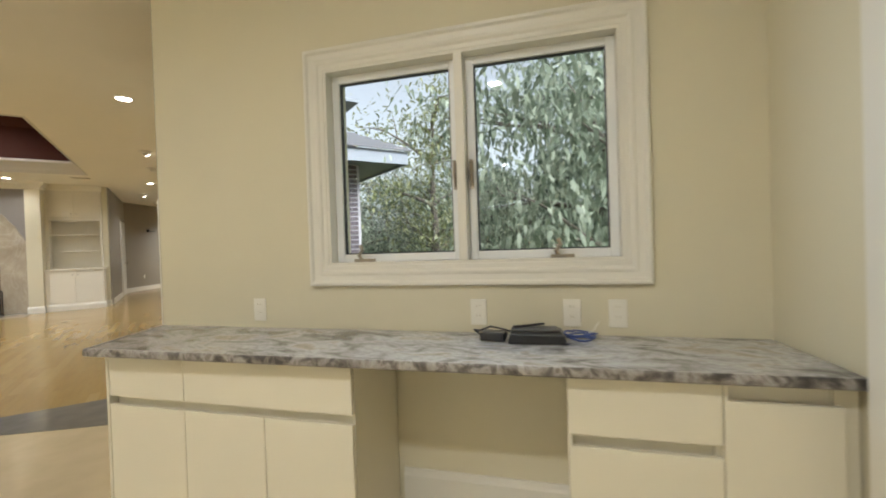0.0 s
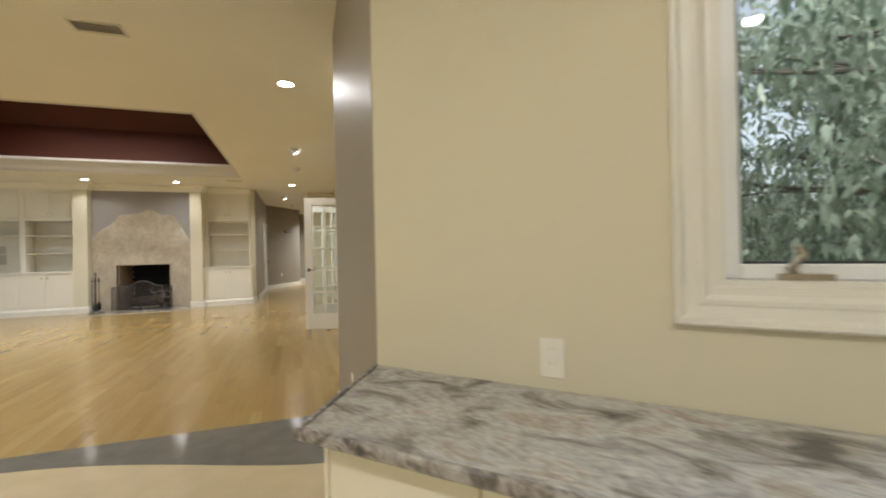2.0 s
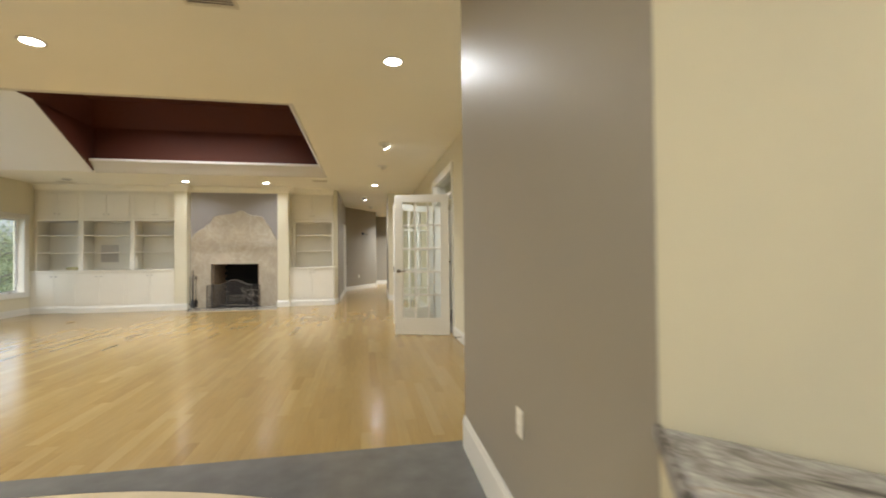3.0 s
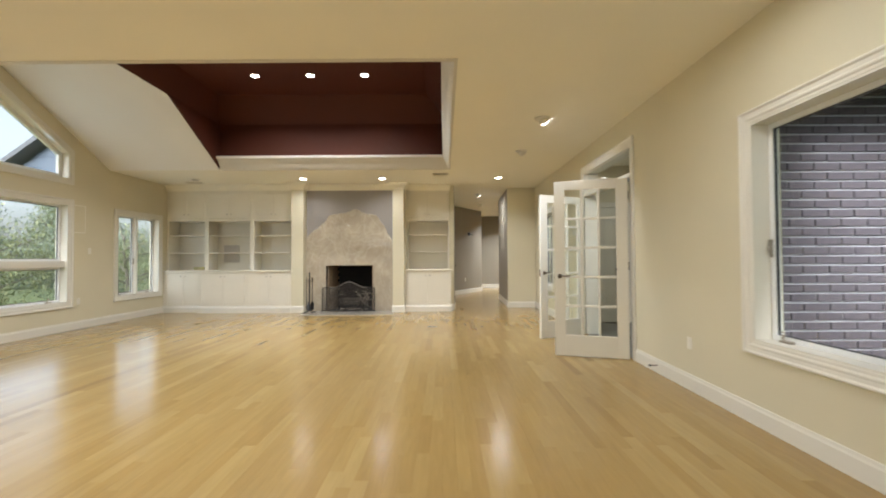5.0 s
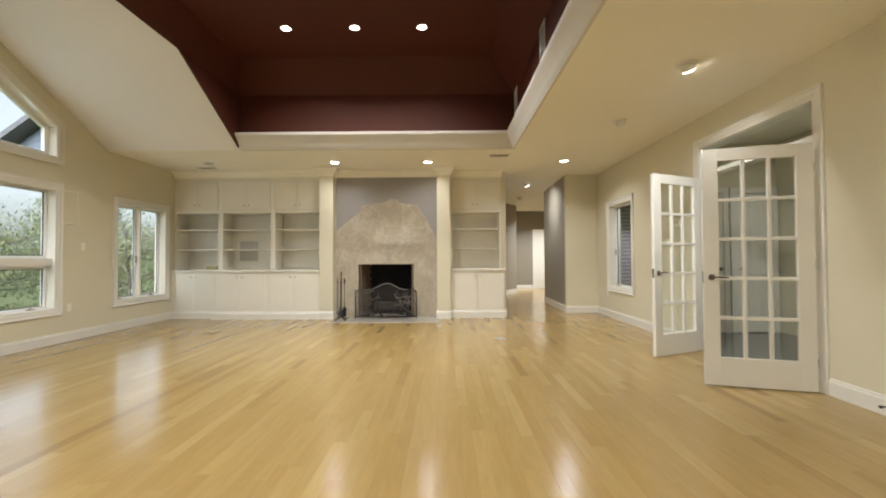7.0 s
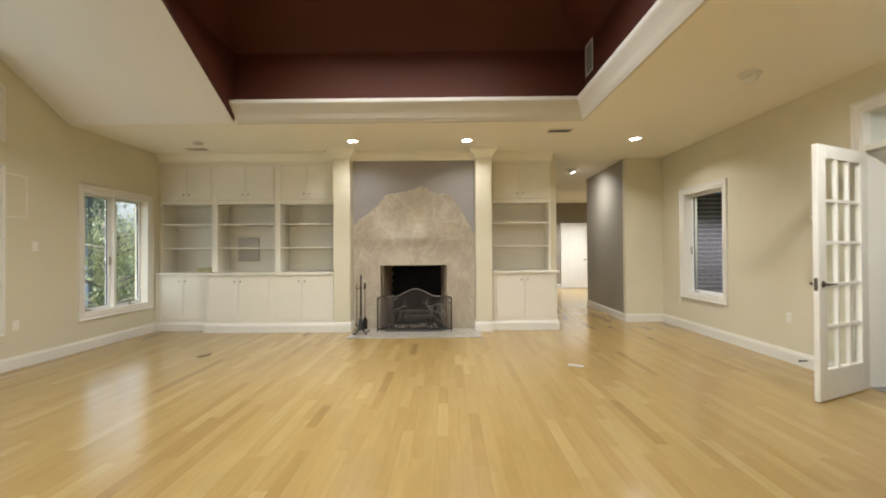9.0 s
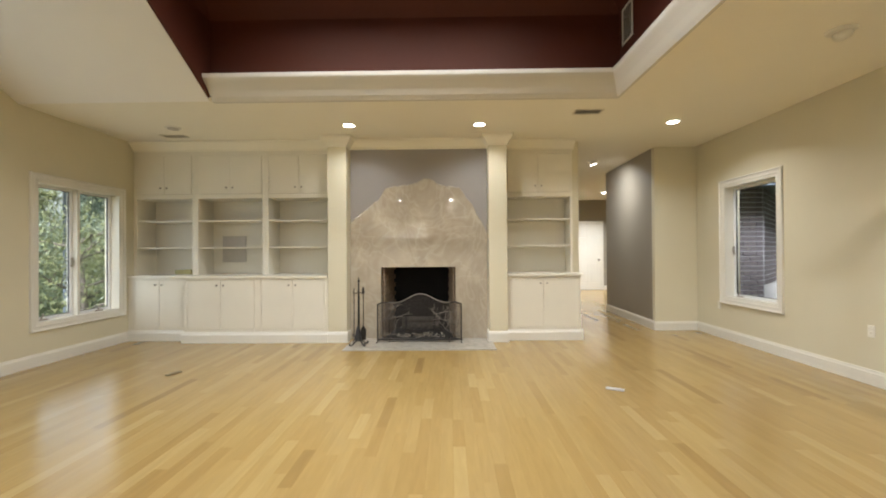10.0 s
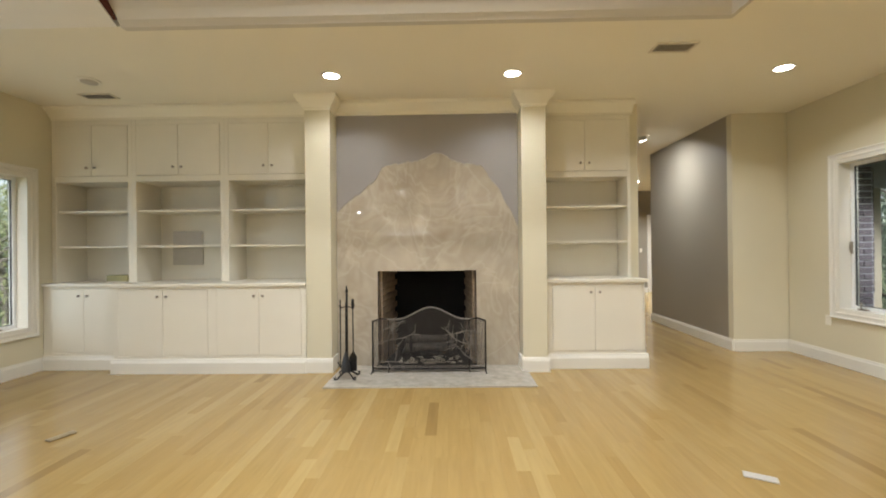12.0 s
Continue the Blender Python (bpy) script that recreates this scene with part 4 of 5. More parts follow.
prism(bm, [(-3.60, 12.215), (-1.70, 12.235), (-1.70, FY - 0.02), (-3.60, FY - 0.02)], 0.0, 0.012, "z")
part("hearth", bm, HEARTH, surround, "pale marble hearth flush with the floor", 0.002)
# firebox with courses of firebrick
FBY = 13.62
part("firebox_back", box(bmesh.new(), OX0 - 0.2, FBY + 0.061, -0.02, OX1 + 0.2, FBY + 0.12, 1.3), SOOT, surround, "sooty black firebrick")
part("firebox_top", box(bmesh.new(), OX0 - 0.2, FY + 0.05, OZ + 0.201, OX1 + 0.2, FBY + 0.06, OZ + 0.26), SOOT, surround, "sooty black firebrick")
part("firebox_side", box(bmesh.new(), OX0 - 0.12, FY + 0.05, -0.02, OX0 - 0.06, FBY + 0.06, OZ + 0.2), SOOT, surround, "sooty black firebrick")
part("firebox_side", box(bmesh.new(), OX1 + 0.06, FY + 0.05, -0.02, OX1 + 0.12, FBY + 0.06, OZ + 0.2), SOOT, surround, "sooty black firebrick")
part("firebox_floor", box(bmesh.new(), OX0 - 0.05, FY - 0.018, -0.015, OX1 + 0.05, FBY + 0.06, 0.0115), SOOT, surround, "sooty black firebrick")
for x0, x1 in ((OX0 - 0.055, OX0 + 0.006), (OX1 - 0.006, OX1 + 0.055)):
    part("firebox_jamb", box(bmesh.new(), x0, FY + 0.0505, 0.0125, x1, FY + 0.10, OZ + 0.1), FIREBRICK, surround, "tan firebrick edge of the opening")
fb = mesh_of("firebrick", box(bmesh.new(), -0.112, -0.012, -0.0315, 0.112, 0.012, 0.0315), FIREBRICK, 0.003)
hb = mesh_of("firebrick", box(bmesh.new(), -0.056, -0.012, -0.0315, 0.056, 0.012, 0.0315), FIREBRICK, 0.003)
for row in range(15):
    for side in (0, 1):
        for k_ in range(3):
            y = FY + 0.168 + k_ * 0.228 + (0.116 if row % 2 else 0)
            if y > FBY:
                continue
            o = new("firebrick", fb)
            x = (OX0 + 0.02 + 0.10 * (y - FY)) if side == 0 else (OX1 - 0.02 - 0.10 * (y - FY))
            o.parent, o.matrix_local = surround, pose(x, y, 0.042 + row * 0.066, 0, 0, 84 if side == 0 else 96)
    if row % 2:
        for x, turn_ in ((OX0 + 0.031, 84), (OX1 - 0.031, 96)):
            o = new("firebrick", hb)
            o.parent, o.matrix_local = surround, pose(x, FY + 0.111, 0.042 + row * 0.066, 0, 0, turn_)
fire = thing("fire_grate", pose(-2.70, 13.22, 0.012), "iron fire grate holding charred logs and ash", "fire grate")
bm = bmesh.new()
for i in range(7):
    tube(bm, [(-0.3 + i * 0.1, -0.16, 0.13), (-0.3 + i * 0.1, -0.15, 0.08), (-0.3 + i * 0.1, 0.15, 0.08)], 0.008, 6)
for x in (-0.28, 0.28):
    for y in (-0.12, 0.12):
        tube(bm, [(x, y, 0), (x, y, 0.08)], 0.009, 6)
tube(bm, [(-0.32, -0.12, 0.07), (0.32, -0.12, 0.07)], 0.008, 6), tube(bm, [(-0.32, 0.12, 0.07), (0.32, 0.12, 0.07)], 0.008, 6)
part("grate", bm, IRON, fire)
for y, z, r, yaw_ in ((-0.05, 0.13, 0.045, 4), (0.06, 0.135, 0.05, -6), (0.01, 0.215, 0.042, 9)):
    q = math.sin(radians(yaw_)) * 0.3
    part("log", tube(bmesh.new(), [(-0.27, y - q, z), (-0.1, y - q / 3, z + 0.006), (0.1, y + q / 3, z - 0.004), (0.27, y + q, z)], r, 9, r * 0.9), ASH, fire, "charred log")
bm = bmesh.new()
for i in range(26):
    x, y = rp.uniform(-0.34, 0.34), rp.uniform(-0.24, 0.1)
    s_ = rp.uniform(0.015, 0.05)
    lathe(bm, [(s_, 0), (s_ * 0.7, s_ * 0.4), (0.002, s_ * 0.5)], (x, y, 0.001), 7)
tagged(part("ash_heap", bm, PAPER, fire, "pale ash and burnt scraps"), "", "", "", "stuff")

for x in (-0.19, 0.21):
    andiron = thing("andiron", pose(-2.70 + x, 13.0, 0.012), "dark iron andiron with a turned finial before the grate", "andiron", "andirons in the fireplace")
    part("post", lathe(bmesh.new(), [(0.016, 0.10), (0.012, 0.16), (0.018, 0.20), (0.010, 0.24), (0.010, 0.34), (0.020, 0.37), (0.024, 0.40), (0.016, 0.43), (0.008, 0.445), (0.012, 0.46), (0.003, 0.48)], (0, 0, 0), 12), IRON, andiron, smooth=True)
    for sx in (-1, 1):
        part("foot", tube(bmesh.new(), [(0, 0, 0.12), (sx * 0.03, 0, 0.10), (sx * 0.06, 0, 0.05), (sx * 0.085, 0, 0.008)], 0.010, 6), IRON, andiron)
    part("bar", tube(bmesh.new(), [(0, 0.0, 0.11), (0, 0.05, 0.06), (0, 0.36, 0.055), (0, 0.38, 0.008)], 0.009, 6), IRON, andiron)
SCRAP = material("charred_paper", (0.42, 0.36, 0.28), 0.8, vary=0.3, scale=18)
for x, y, a in ((-0.17, -0.30, 20), (0.02, -0.32, -8), (0.13, -0.29, 35), (-0.05, -0.28, 60)):
    ob = part("burnt_scrap", prism(bmesh.new(), [(-0.06, -0.012), (-0.01, -0.03), (0.06, -0.014), (0.05, 0.02), (-0.02, 0.032), (-0.055, 0.01)], 0, 0.012, "z"), SCRAP, None, "", 0.004)
    ob.matrix_world = pose(-2.70 + x, 13.22 + y, 0.05, 38, 6, a)
    tagged(ob, "pale half-burnt paper scrap below the grate", "paper scrap", "scraps in the fireplace")

MESH_IRON = material("smoked_wire", (0.028, 0.023, 0.019), 0.75, metal=0.0, vary=0.2, scale=12)
WORN = material("worn_grey_iron", (0.16, 0.145, 0.125), 0.55, metal=0.3, vary=0.2, scale=30)
# fire screen: three hinged panels of mesh with an iron frame and twigs
screen = thing("fire_screen", pose(-2.68, 12.66, 0.012), "black iron fire screen with an arched top and twig ornament", "fire screen")


def screen_top(x):
    return 0.525 + 0.115 * (0.5 + 0.5 * math.cos(math.pi * min(1, abs(x - 0.02) / 0.33))) + 0.0 * x


pts_c = [(-0.40 + i * 0.8 / 24, 0.0, screen_top(-0.40 + i * 0.8 / 24)) for i in range(25)]
part("arched_rail", tube(bmesh.new(), pts_c, 0.009, 8), WORN, screen, "worn grey arched top rail")
bm = bmesh.new()
tube(bm, [(-0.40, 0, 0.035), (0.40, 0, 0.035)], 0.009, 8)
for x in (-0.40, 0.40):
    tube(bm, [(x, 0, 0.0), (x, 0, screen_top(x))], 0.005, 8)
part("centre_frame", bm, IRON, screen)
for s_ in (-1, 1):
    bm = bmesh.new()
    e0, e1 = Vector((s_ * 0.41, 0, 0)), Vector((s_ * 0.56, 0.025, 0))
    tube(bm, [e1 + Vector((0, 0, -0.0)), e1 + Vector((0, 0, 0.50))], 0.008, 8)
    tube(bm, [e0 + Vector((0, 0, 0.525)), e0.lerp(e1, 0.5) + Vector((0, 0, 0.53)), e1 + Vector((0, 0, 0.50))], 0.008, 8)
    tube(bm, [e0 + Vector((0, 0, 0.035)), e1 + Vector((0, 0, 0.035))], 0.009, 8)
    part("wing_frame", bm, IRON, screen)
bm = bmesh.new()
for i in range(133):
    x = -0.395 + i * 0.79 / 132
    box(bm, x - 0.0009, -0.0006, 0.035, x + 0.0009, 0.0006, screen_top(x))
for j in range(100):
    z = 0.04 + j * 0.0059
    half_ = 0.395 if z < 0.525 else 0.33 * max(0.02, 1 - (z - 0.525) / 0.115) ** 0.5 * 0.75
    box(bm, -half_ + 0.015, 0.001, z - 0.0009, half_ + 0.015, 0.0025, z + 0.0009)
part("wire_mesh", bm, MESH_IRON, screen, "fine black wire mesh")
for s_ in (-1, 1):
    bm = bmesh.new()
    for i in range(27):
        f = i / 26
        x, y = s_ * (0.41 + 0.15 * f), 0.025 * f
        box(bm, x - 0.0011, y - 0.0008, 0.035, x + 0.0011, y + 0.0008, 0.515)
    tagged(part("wing_mesh", bm, MESH_IRON, screen, "fine black wire mesh"), "", "", "", "stuff")
rt = random.Random(7)
bm = bmesh.new()


def twig(p, d, length, r, depth):
    pts = [Vector(p)]
    d = Vector(d).normalized()
    for i in range(5):
        d = (d + Vector((rt.uniform(-0.3, 0.3), 0, rt.uniform(-0.25, 0.3)))).normalized()
        pts.append(pts[-1] + d * length / 5)
    if max(q.z for q in pts) > 0.56:
        return
    tube(bm, pts, r, 5, r * 0.55)
    if depth:
        for i in (2, 3, 4):
            twig(pts[i], d + Vector((rt.choice((-1, 1)) * 0.9, 0, rt.uniform(-0.3, 0.6))), length * 0.55, r * 0.7, depth - 1)


TWIG = material("brown_iron", (0.20, 0.175, 0.145), 0.6, metal=0.3, vary=0.2, scale=30)
for s_ in (-1, 1):
    bm = bmesh.new()
    for z in (0.10, 0.26, 0.38):
        twig((s_ * 0.54, -0.008, z), (-s_, 0, 0.35), 0.34, 0.006, 2)
    part("twig_ornament", bm, TWIG, screen, "brown iron twigs")

for x, y in ((-0.56, 0.025), (0.56, 0.025)):
    bm = tube(bmesh.new(), [(x, y - 0.09, 0.007), (x, y - 0.04, 0.012), (x, y, 0.02), (x, y + 0.04, 0.007)], 0.007, 6)
    part("foot", bm, IRON, screen)

tools = thing("fireplace_tools", pose(-3.45, 12.50, 0.0121), "black iron fireplace tool stand with poker, shovel and brush", "fireplace tools")
bm = tube(bmesh.new(), [(0, 0, 0.05), (0, 0, 0.80)], 0.010, 8)
lathe(bm, [(0.004, 0.80), (0.016, 0.815), (0.010, 0.84), (0.003, 0.875)], (0, 0, 0), 10)
part("pole", bm, IRON, tools, smooth=True)
for k_ in range(4):
    a = math.pi / 4 + k_ * math.pi / 2
    q = [(0.0, 0.06), (0.04, 0.055), (0.08, 0.03), (0.11, 0.008), (0.135, 0.012), (0.14, 0.03), (0.125, 0.035)]
    part("foot", tube(bmesh.new(), [(r_ * math.cos(a), r_ * math.sin(a), z) for r_, z in q], 0.008, 6), IRON, tools, "scrolled iron foot")
part("hanger", tube(bmesh.new(), [(-0.075, 0, 0.69), (-0.06, 0, 0.66), (0, 0, 0.68), (0.06, 0, 0.66), (0.075, 0, 0.69)], 0.006, 6), IRON, tools)
part("poker", tube(tube(bmesh.new(), [(-0.06, -0.015, 0.10), (-0.058, -0.012, 0.74)], 0.006, 6), [(-0.06, -0.015, 0.11), (-0.085, -0.015, 0.15)], 0.005, 6), IRON, tools)
bm = tube(bmesh.new(), [(0.062, -0.015, 0.24), (0.06, -0.012, 0.74)], 0.006, 6)
lathe(bm, [(0.012, 0.66), (0.016, 0.70), (0.010, 0.75)], (0.06, -0.012, 0), 8)
part("shovel_handle", bm, IRON, tools)
part("shovel_blade", prism(bmesh.new(), [(0.030, 0.07), (0.094, 0.07), (0.098, 0.20), (0.070, 0.25), (0.054, 0.25), (0.026, 0.20)], -0.022, -0.012, "y"), IRON, tools)
bm = tube(bmesh.new(), [(0.0, -0.05, 0.24), (0.0, -0.035, 0.72)], 0.006, 6)
part("brush_handle", bm, IRON, tools)
part("brush_head", lathe(bmesh.new(), [(0.05, 0.075), (0.045, 0.12), (0.028, 0.20), (0.012, 0.25)], (0.0, -0.052, 0), 12), BLACK, tools, "dark bristle brush")

# ---------------------------------------------------------------- granite desk
top_ob = part("countertop", prism(bmesh.new(), [(-0.04, -0.003), (DESK_LEN - 0.003, -0.003), (DESK_LEN + 0.03, -0.438), (0.122, -0.482)], 0.815, 0.843, "z"), GRANITE, None, "", 0.011)
top_ob.matrix_world = DESK
bm = bmesh.new()
path_ = [(-0.052, -0.004), (0.110, -0.490), (DESK_LEN + 0.034, -0.447)]
inner = [(-0.038, -0.004), (0.124, -0.477), (DESK_LEN + 0.030, -0.434)]
section = [(0.0, 0.819), (0.35, 0.8138), (1.0, 0.8138), (1.0, 0.8435), (0.35, 0.8435), (0.1, 0.839), (0.0, 0.832)]
rings = [[bm.verts.new((o[0] + (i_[0] - o[0]) * max(0, f), o[1] + (i_[1] - o[1]) * max(0, f), z)) for f, z in section if f >= 0] for o, i_ in zip(path_, inner)]
for a, b in zip(rings, rings[1:]):
    for k_ in range(len(a)):
        bm.faces.new((a[k_], a[(k_ + 1) % len(a)], b[(k_ + 1) % len(a)], b[k_]))
bm.faces.new(rings[0]), bm.faces.new(rings[-1])
part("edge", bm, EDGE, top_ob, "rounded speckled granite edge, weaker reflection painted as darker stone")
tagged(top_ob, "polished grey veined granite desktop with a rounded edge", "countertop")
FR = -0.408


def front(bm, u0, u1, z0, z1):
    return box(bm, u0 + 0.0015, FR, z0, u1 - 0.0015, FR + 0.018, z1)


def desk_cabinet(u0, u1, label, fronts, gaps):
    ob = thing("desk_cabinet", DESK @ pose(0, 0, 0), label, "cabinet", "cabinets under the granite desk")
    part("side_panel", box(bmesh.new(), u0, FR + 0.001, 0.09, u0 + 0.012, -0.004, 0.8135), LAMINATE, ob)
    part("side_panel", box(bmesh.new(), u1 - 0.018, FR + 0.022, 0.09, u1, -0.004, 0.8135), LAMINATE, ob)
    part("bottom_panel", box(bmesh.new(), u0 + 0.012, FR + 0.05, 0.09, u1 - 0.018, -0.004, 0.11), LAMINATE, ob)
    part("toe_kick", box(bmesh.new(), u0 + 0.01, FR + 0.07, 0.0, u1 - 0.01, -0.02, 0.0895), LAMINATE, ob)
    part("finger_gap", box(bmesh.new(), u0 + 0.018, FR + 0.035, 0.11, u1 - 0.018, FR + 0.05, 0.8135), LAMINATE, ob, "recessed finger pull channel")
    for kind_, a, b, z0, z1 in fronts:
        part(kind_, front(bmesh.new(), a, b, z0, z1), LAMINATE, ob, "", 0.003)
    return ob


desk_cabinet(0.115, 1.225, "almond laminate desk cabinet with drawers above three doors", [("drawer_front", 0.13, 0.51, 0.632, 0.8115), ("drawer_front", 0.51, 1.225, 0.632, 0.8115), ("cabinet_door", 0.13, 0.51, 0.10, 0.598), ("cabinet_door", 0.51, 0.87, 0.10, 0.598), ("cabinet_door", 0.87, 1.225, 0.10, 0.598)], [])
desk_cabinet(1.93, 2.337, "almond laminate desk cabinet with one drawer and door", [("drawer_front", 1.93, 2.337, 0.632, 0.8115), ("cabinet_door", 1.93, 2.337, 0.10, 0.598)], [])
desk_cabinet(2.338, 2.612, "narrow almond laminate cabinet with one tall door", [("cabinet_door", 2.338, 2.612, 0.10, 0.757)], [])
ob = part("filler_panel", prism(bmesh.new(), [(2.614, FR + 0.03), (DESK_LEN + 0.028, FR + 0.03), (DESK_LEN - 0.004, -0.01), (2.614, -0.01)], 0.0, 0.8135, "z"), LAMINATE)
ob.matrix_world = DESK
tagged(ob, "almond laminate filler panel at the wall", "panel")
ob = structure("kitchen_door_trim", frame_ring(bmesh.new(), DESK_LEN - 0.022, -0.1, DESK_LEN - 0.001, 2.2, 0.008, -0.62, -0.50), TRIM, "white door casing at the kitchen side wall", "trim")
ob.matrix_world = DESK

router = thing("router", DESK @ pose(1.83, -0.125, 0.8445, 0, 0, 4), "flat black network router on the granite desk", "router")
part("case", prism(bmesh.new(), [(-0.10, 0.0), (0.10, 0.0), (0.10, 0.014), (0.092, 0.03), (-0.092, 0.034), (-0.10, 0.014)], -0.07, 0.07, "y"), BLACK, router, "", 0.003)
part("lid", prism(bmesh.new(), [(-0.088, -0.02), (0.084, -0.02), (0.075, 0.06), (-0.08, 0.06)], 0.034, 0.041, "z"), material("dark_grey_plastic", (0.09, 0.088, 0.085), 0.35), router, "dark grey lid", 0.002)
part("antenna", tube(bmesh.new(), [(-0.085, 0.02, 0.044), (0.03, 0.05, 0.05)], 0.005, 6), BLACK, router)
adapter = thing("power_adapter", DESK @ pose(1.675, -0.14, 0.8445, 0, 0, -6), "black power adapter with its cable on the desk", "power adapter")
part("block", box(bmesh.new(), -0.045, -0.03, 0, 0.045, 0.03, 0.032), BLACK, adapter, "", 0.004)
part("cable", tube(bmesh.new(), [(-0.045, 0, 0.015), (-0.08, 0.02, 0.03), (-0.07, 0.06, 0.02), (-0.03, 0.07, 0.035), (0.03, 0.05, 0.03), (0.08, 0.05, 0.015)], 0.004, 6), BLACK, adapter, "looped black cable")
coil = thing("network_cable", DESK @ pose(1.985, -0.10, 0.8445), "coiled blue network cable on the desk", "cable")
for j in range(3):
    bm = tube(bmesh.new(), [((0.045 + 0.006 * j) * math.cos(t_ * 0.45 + j), (0.028 + 0.004 * j) * math.sin(t_ * 0.45 + j), 0.005 + 0.009 * j + 0.004 * math.sin(t_)) for t_ in range(15)], 0.0035, 6)
    part("loop", bm, BLUE, coil)
part("loose_end", tube(bmesh.new(), [(0.03, 0.02, 0.02), (0.05, 0.04, 0.03), (0.06, 0.05, 0.045), (0.07, 0.06, 0.055)], 0.002, 6), PLASTIC, coil, "thin pale cable end")


# ---------------------------------------------------------------- outlets, switches, fittings
def plate(m, label, category, kind_, group=""):
    """A wall plate: x across, the room towards -y."""
    ob = thing(category.replace(" ", "_"), m, label, category, group)
    part("plate", box(bmesh.new(), -0.033, -0.006, -0.053, 0.033, 0.0, 0.053), PLASTIC, ob, "", 0.003)
    if kind_ == "outlet":
        for z in (-0.028, 0.012):
            part("socket", box(bmesh.new(), -0.017, -0.008, z, 0.017, -0.005, z + 0.026), PLASTIC, ob, "", 0.002)
            bm = bmesh.new()
            for x in (-0.008, 0.006):
                box(bm, x, -0.0086, z + 0.010, x + 0.002, -0.0075, z + 0.018)
            part("slots", bm, GAP, ob, "dark socket slots")
    else:
        part("rocker", box(bmesh.new(), -0.015, -0.010, -0.032, 0.015, -0.005, 0.032), PLASTIC, ob, "", 0.002)
    return ob


for u in (0.545, 1.595, 2.125):
    plate(DESK @ pose(u, -0.001, 0.925), "white duplex outlet on the wall above the desk", "outlet", "outlet", "outlets above the desk")
plate(DESK @ pose(1.96, -0.001, 0.925), "white data and phone plate above the router", "data plate", "outlet")
plate(pose(0.784, 3.93, 0.525, 0, 0, -91.1), "white outlet low on the taupe wall", "outlet", "outlet")
for y, z in ((10.86, 0.475), (7.33, 0.40), (12.985, 0.445)):
    plate(pose(EAST - 0.001, y, z, 0, 0, -90), "ivory outlet low on the cream wall", "outlet", "outlet")
plate(pose(WEST + 0.001, 10.72, 0.46, 0, 0, 90), "ivory outlet low beside the big window", "outlet", "outlet")
plate(pose(WEST + 0.001, 10.93, 1.30, 0, 0, 90), "ivory switch with a round dial on the wall", "switch", "switch")
plate(pose(2.74, 20.199, 1.15), "white light switch between the hall doors", "switch", "switch")
plate(pose(0.045, 17.45, 0.45, 0, 0, 59), "white outlet on the angled hall wall", "outlet", "outlet")
th = thing("thermostat", pose(EAST - 0.001, 10.50, 1.545, 0, 0, -90), "white wall thermostat with a dark display", "thermostat")
part("case", box(bmesh.new(), -0.055, -0.028, -0.045, 0.055, 0, 0.045), PLASTIC, th, "", 0.006)
part("display", box(bmesh.new(), -0.04, -0.0295, -0.002, 0.04, -0.027, 0.03), PANEL, th, "grey display")
sp = thing("wall_speaker", pose(WEST + 0.001, 10.71, 1.60, 0, 0, 90), "flush white wall speaker beside the big window", "speaker")
part("frame", frame_ring(bmesh.new(), -0.125, 0, 0.125, 0.46, 0.012, -0.012, 0), PLASTIC, sp, "", 0.002)
part("grille", box(bmesh.new(), -0.114, -0.008, 0.011, 0.114, 0, 0.449), CREAM, sp, "painted grille")
for y in (7.87, 10.62):
    ds = thing("door_stop", pose(EAST - 0.017, y, 0.075, 0, 0, -90), "small metal door stop on the baseboard", "door stop")
    part("rod", tube(bmesh.new(), [(0, 0, 0), (0, -0.065, 0)], 0.006, 8), BRONZE, ds)
    part("tip", lathe(bmesh.new(), [(0.010, -0.065), (0.012, -0.078), (0.008, -0.084)], (0, 0, 0), 10, "y"), BLACK, ds, "dark rubber tip")


def downlight(x, y, z, label="white ringed recessed ceiling lamp switched on"):
    ob = thing("recessed_lamp", pose(x, y, z), label, "ceiling lamp", "recessed ceiling lamps")
    part("trim_ring", lathe(bmesh.new(), [(0.068, -0.0005), (0.088, -0.001), (0.090, -0.004), (0.084, -0.007), (0.070, -0.009)], (0, 0, 0), 28, "z", True), TRIM, ob, smooth=True)
    part("lens", lathe(bmesh.new(), [(0.067, -0.001), (0.067, -0.005), (0.05, -0.009), (0.02, -0.010)], (0, 0, 0), 24), LENS, ob, "glowing lens")
    return ob


# The two added kitchen lamps get fittings like the rest.
for x, y in DOWNLIGHTS + HALL_LIGHTS + [(2.6, 9.6)]:
    downlight(x, y, CEIL)
for x, y in TRAY_LIGHTS:
    downlight(x, y, TOP, "recessed lamp switched on in the maroon ceiling").scale = (0.8, 0.8, 0.8)


linear = thing("linear_lamp", pose(-4.45, -2.5, 1.97), "long white linear lamp on the kitchen wall switched on", "wall lamp")
part("housing", prism(bmesh.new(), [(0, -0.06), (0.09, -0.06), (0.10, -0.045), (0.10, -0.005), (0, -0.005)], -1.05, 1.05, "x"), TRIM, linear, "white metal housing", 0.003)
part("tube", tube(bmesh.new(), [(-1.03, 0.06, 0.03), (1.03, 0.06, 0.03)], 0.03, 12), glow("tube_light", (0.78, 0.89, 1.0), 2.6), linear, "glowing tube")


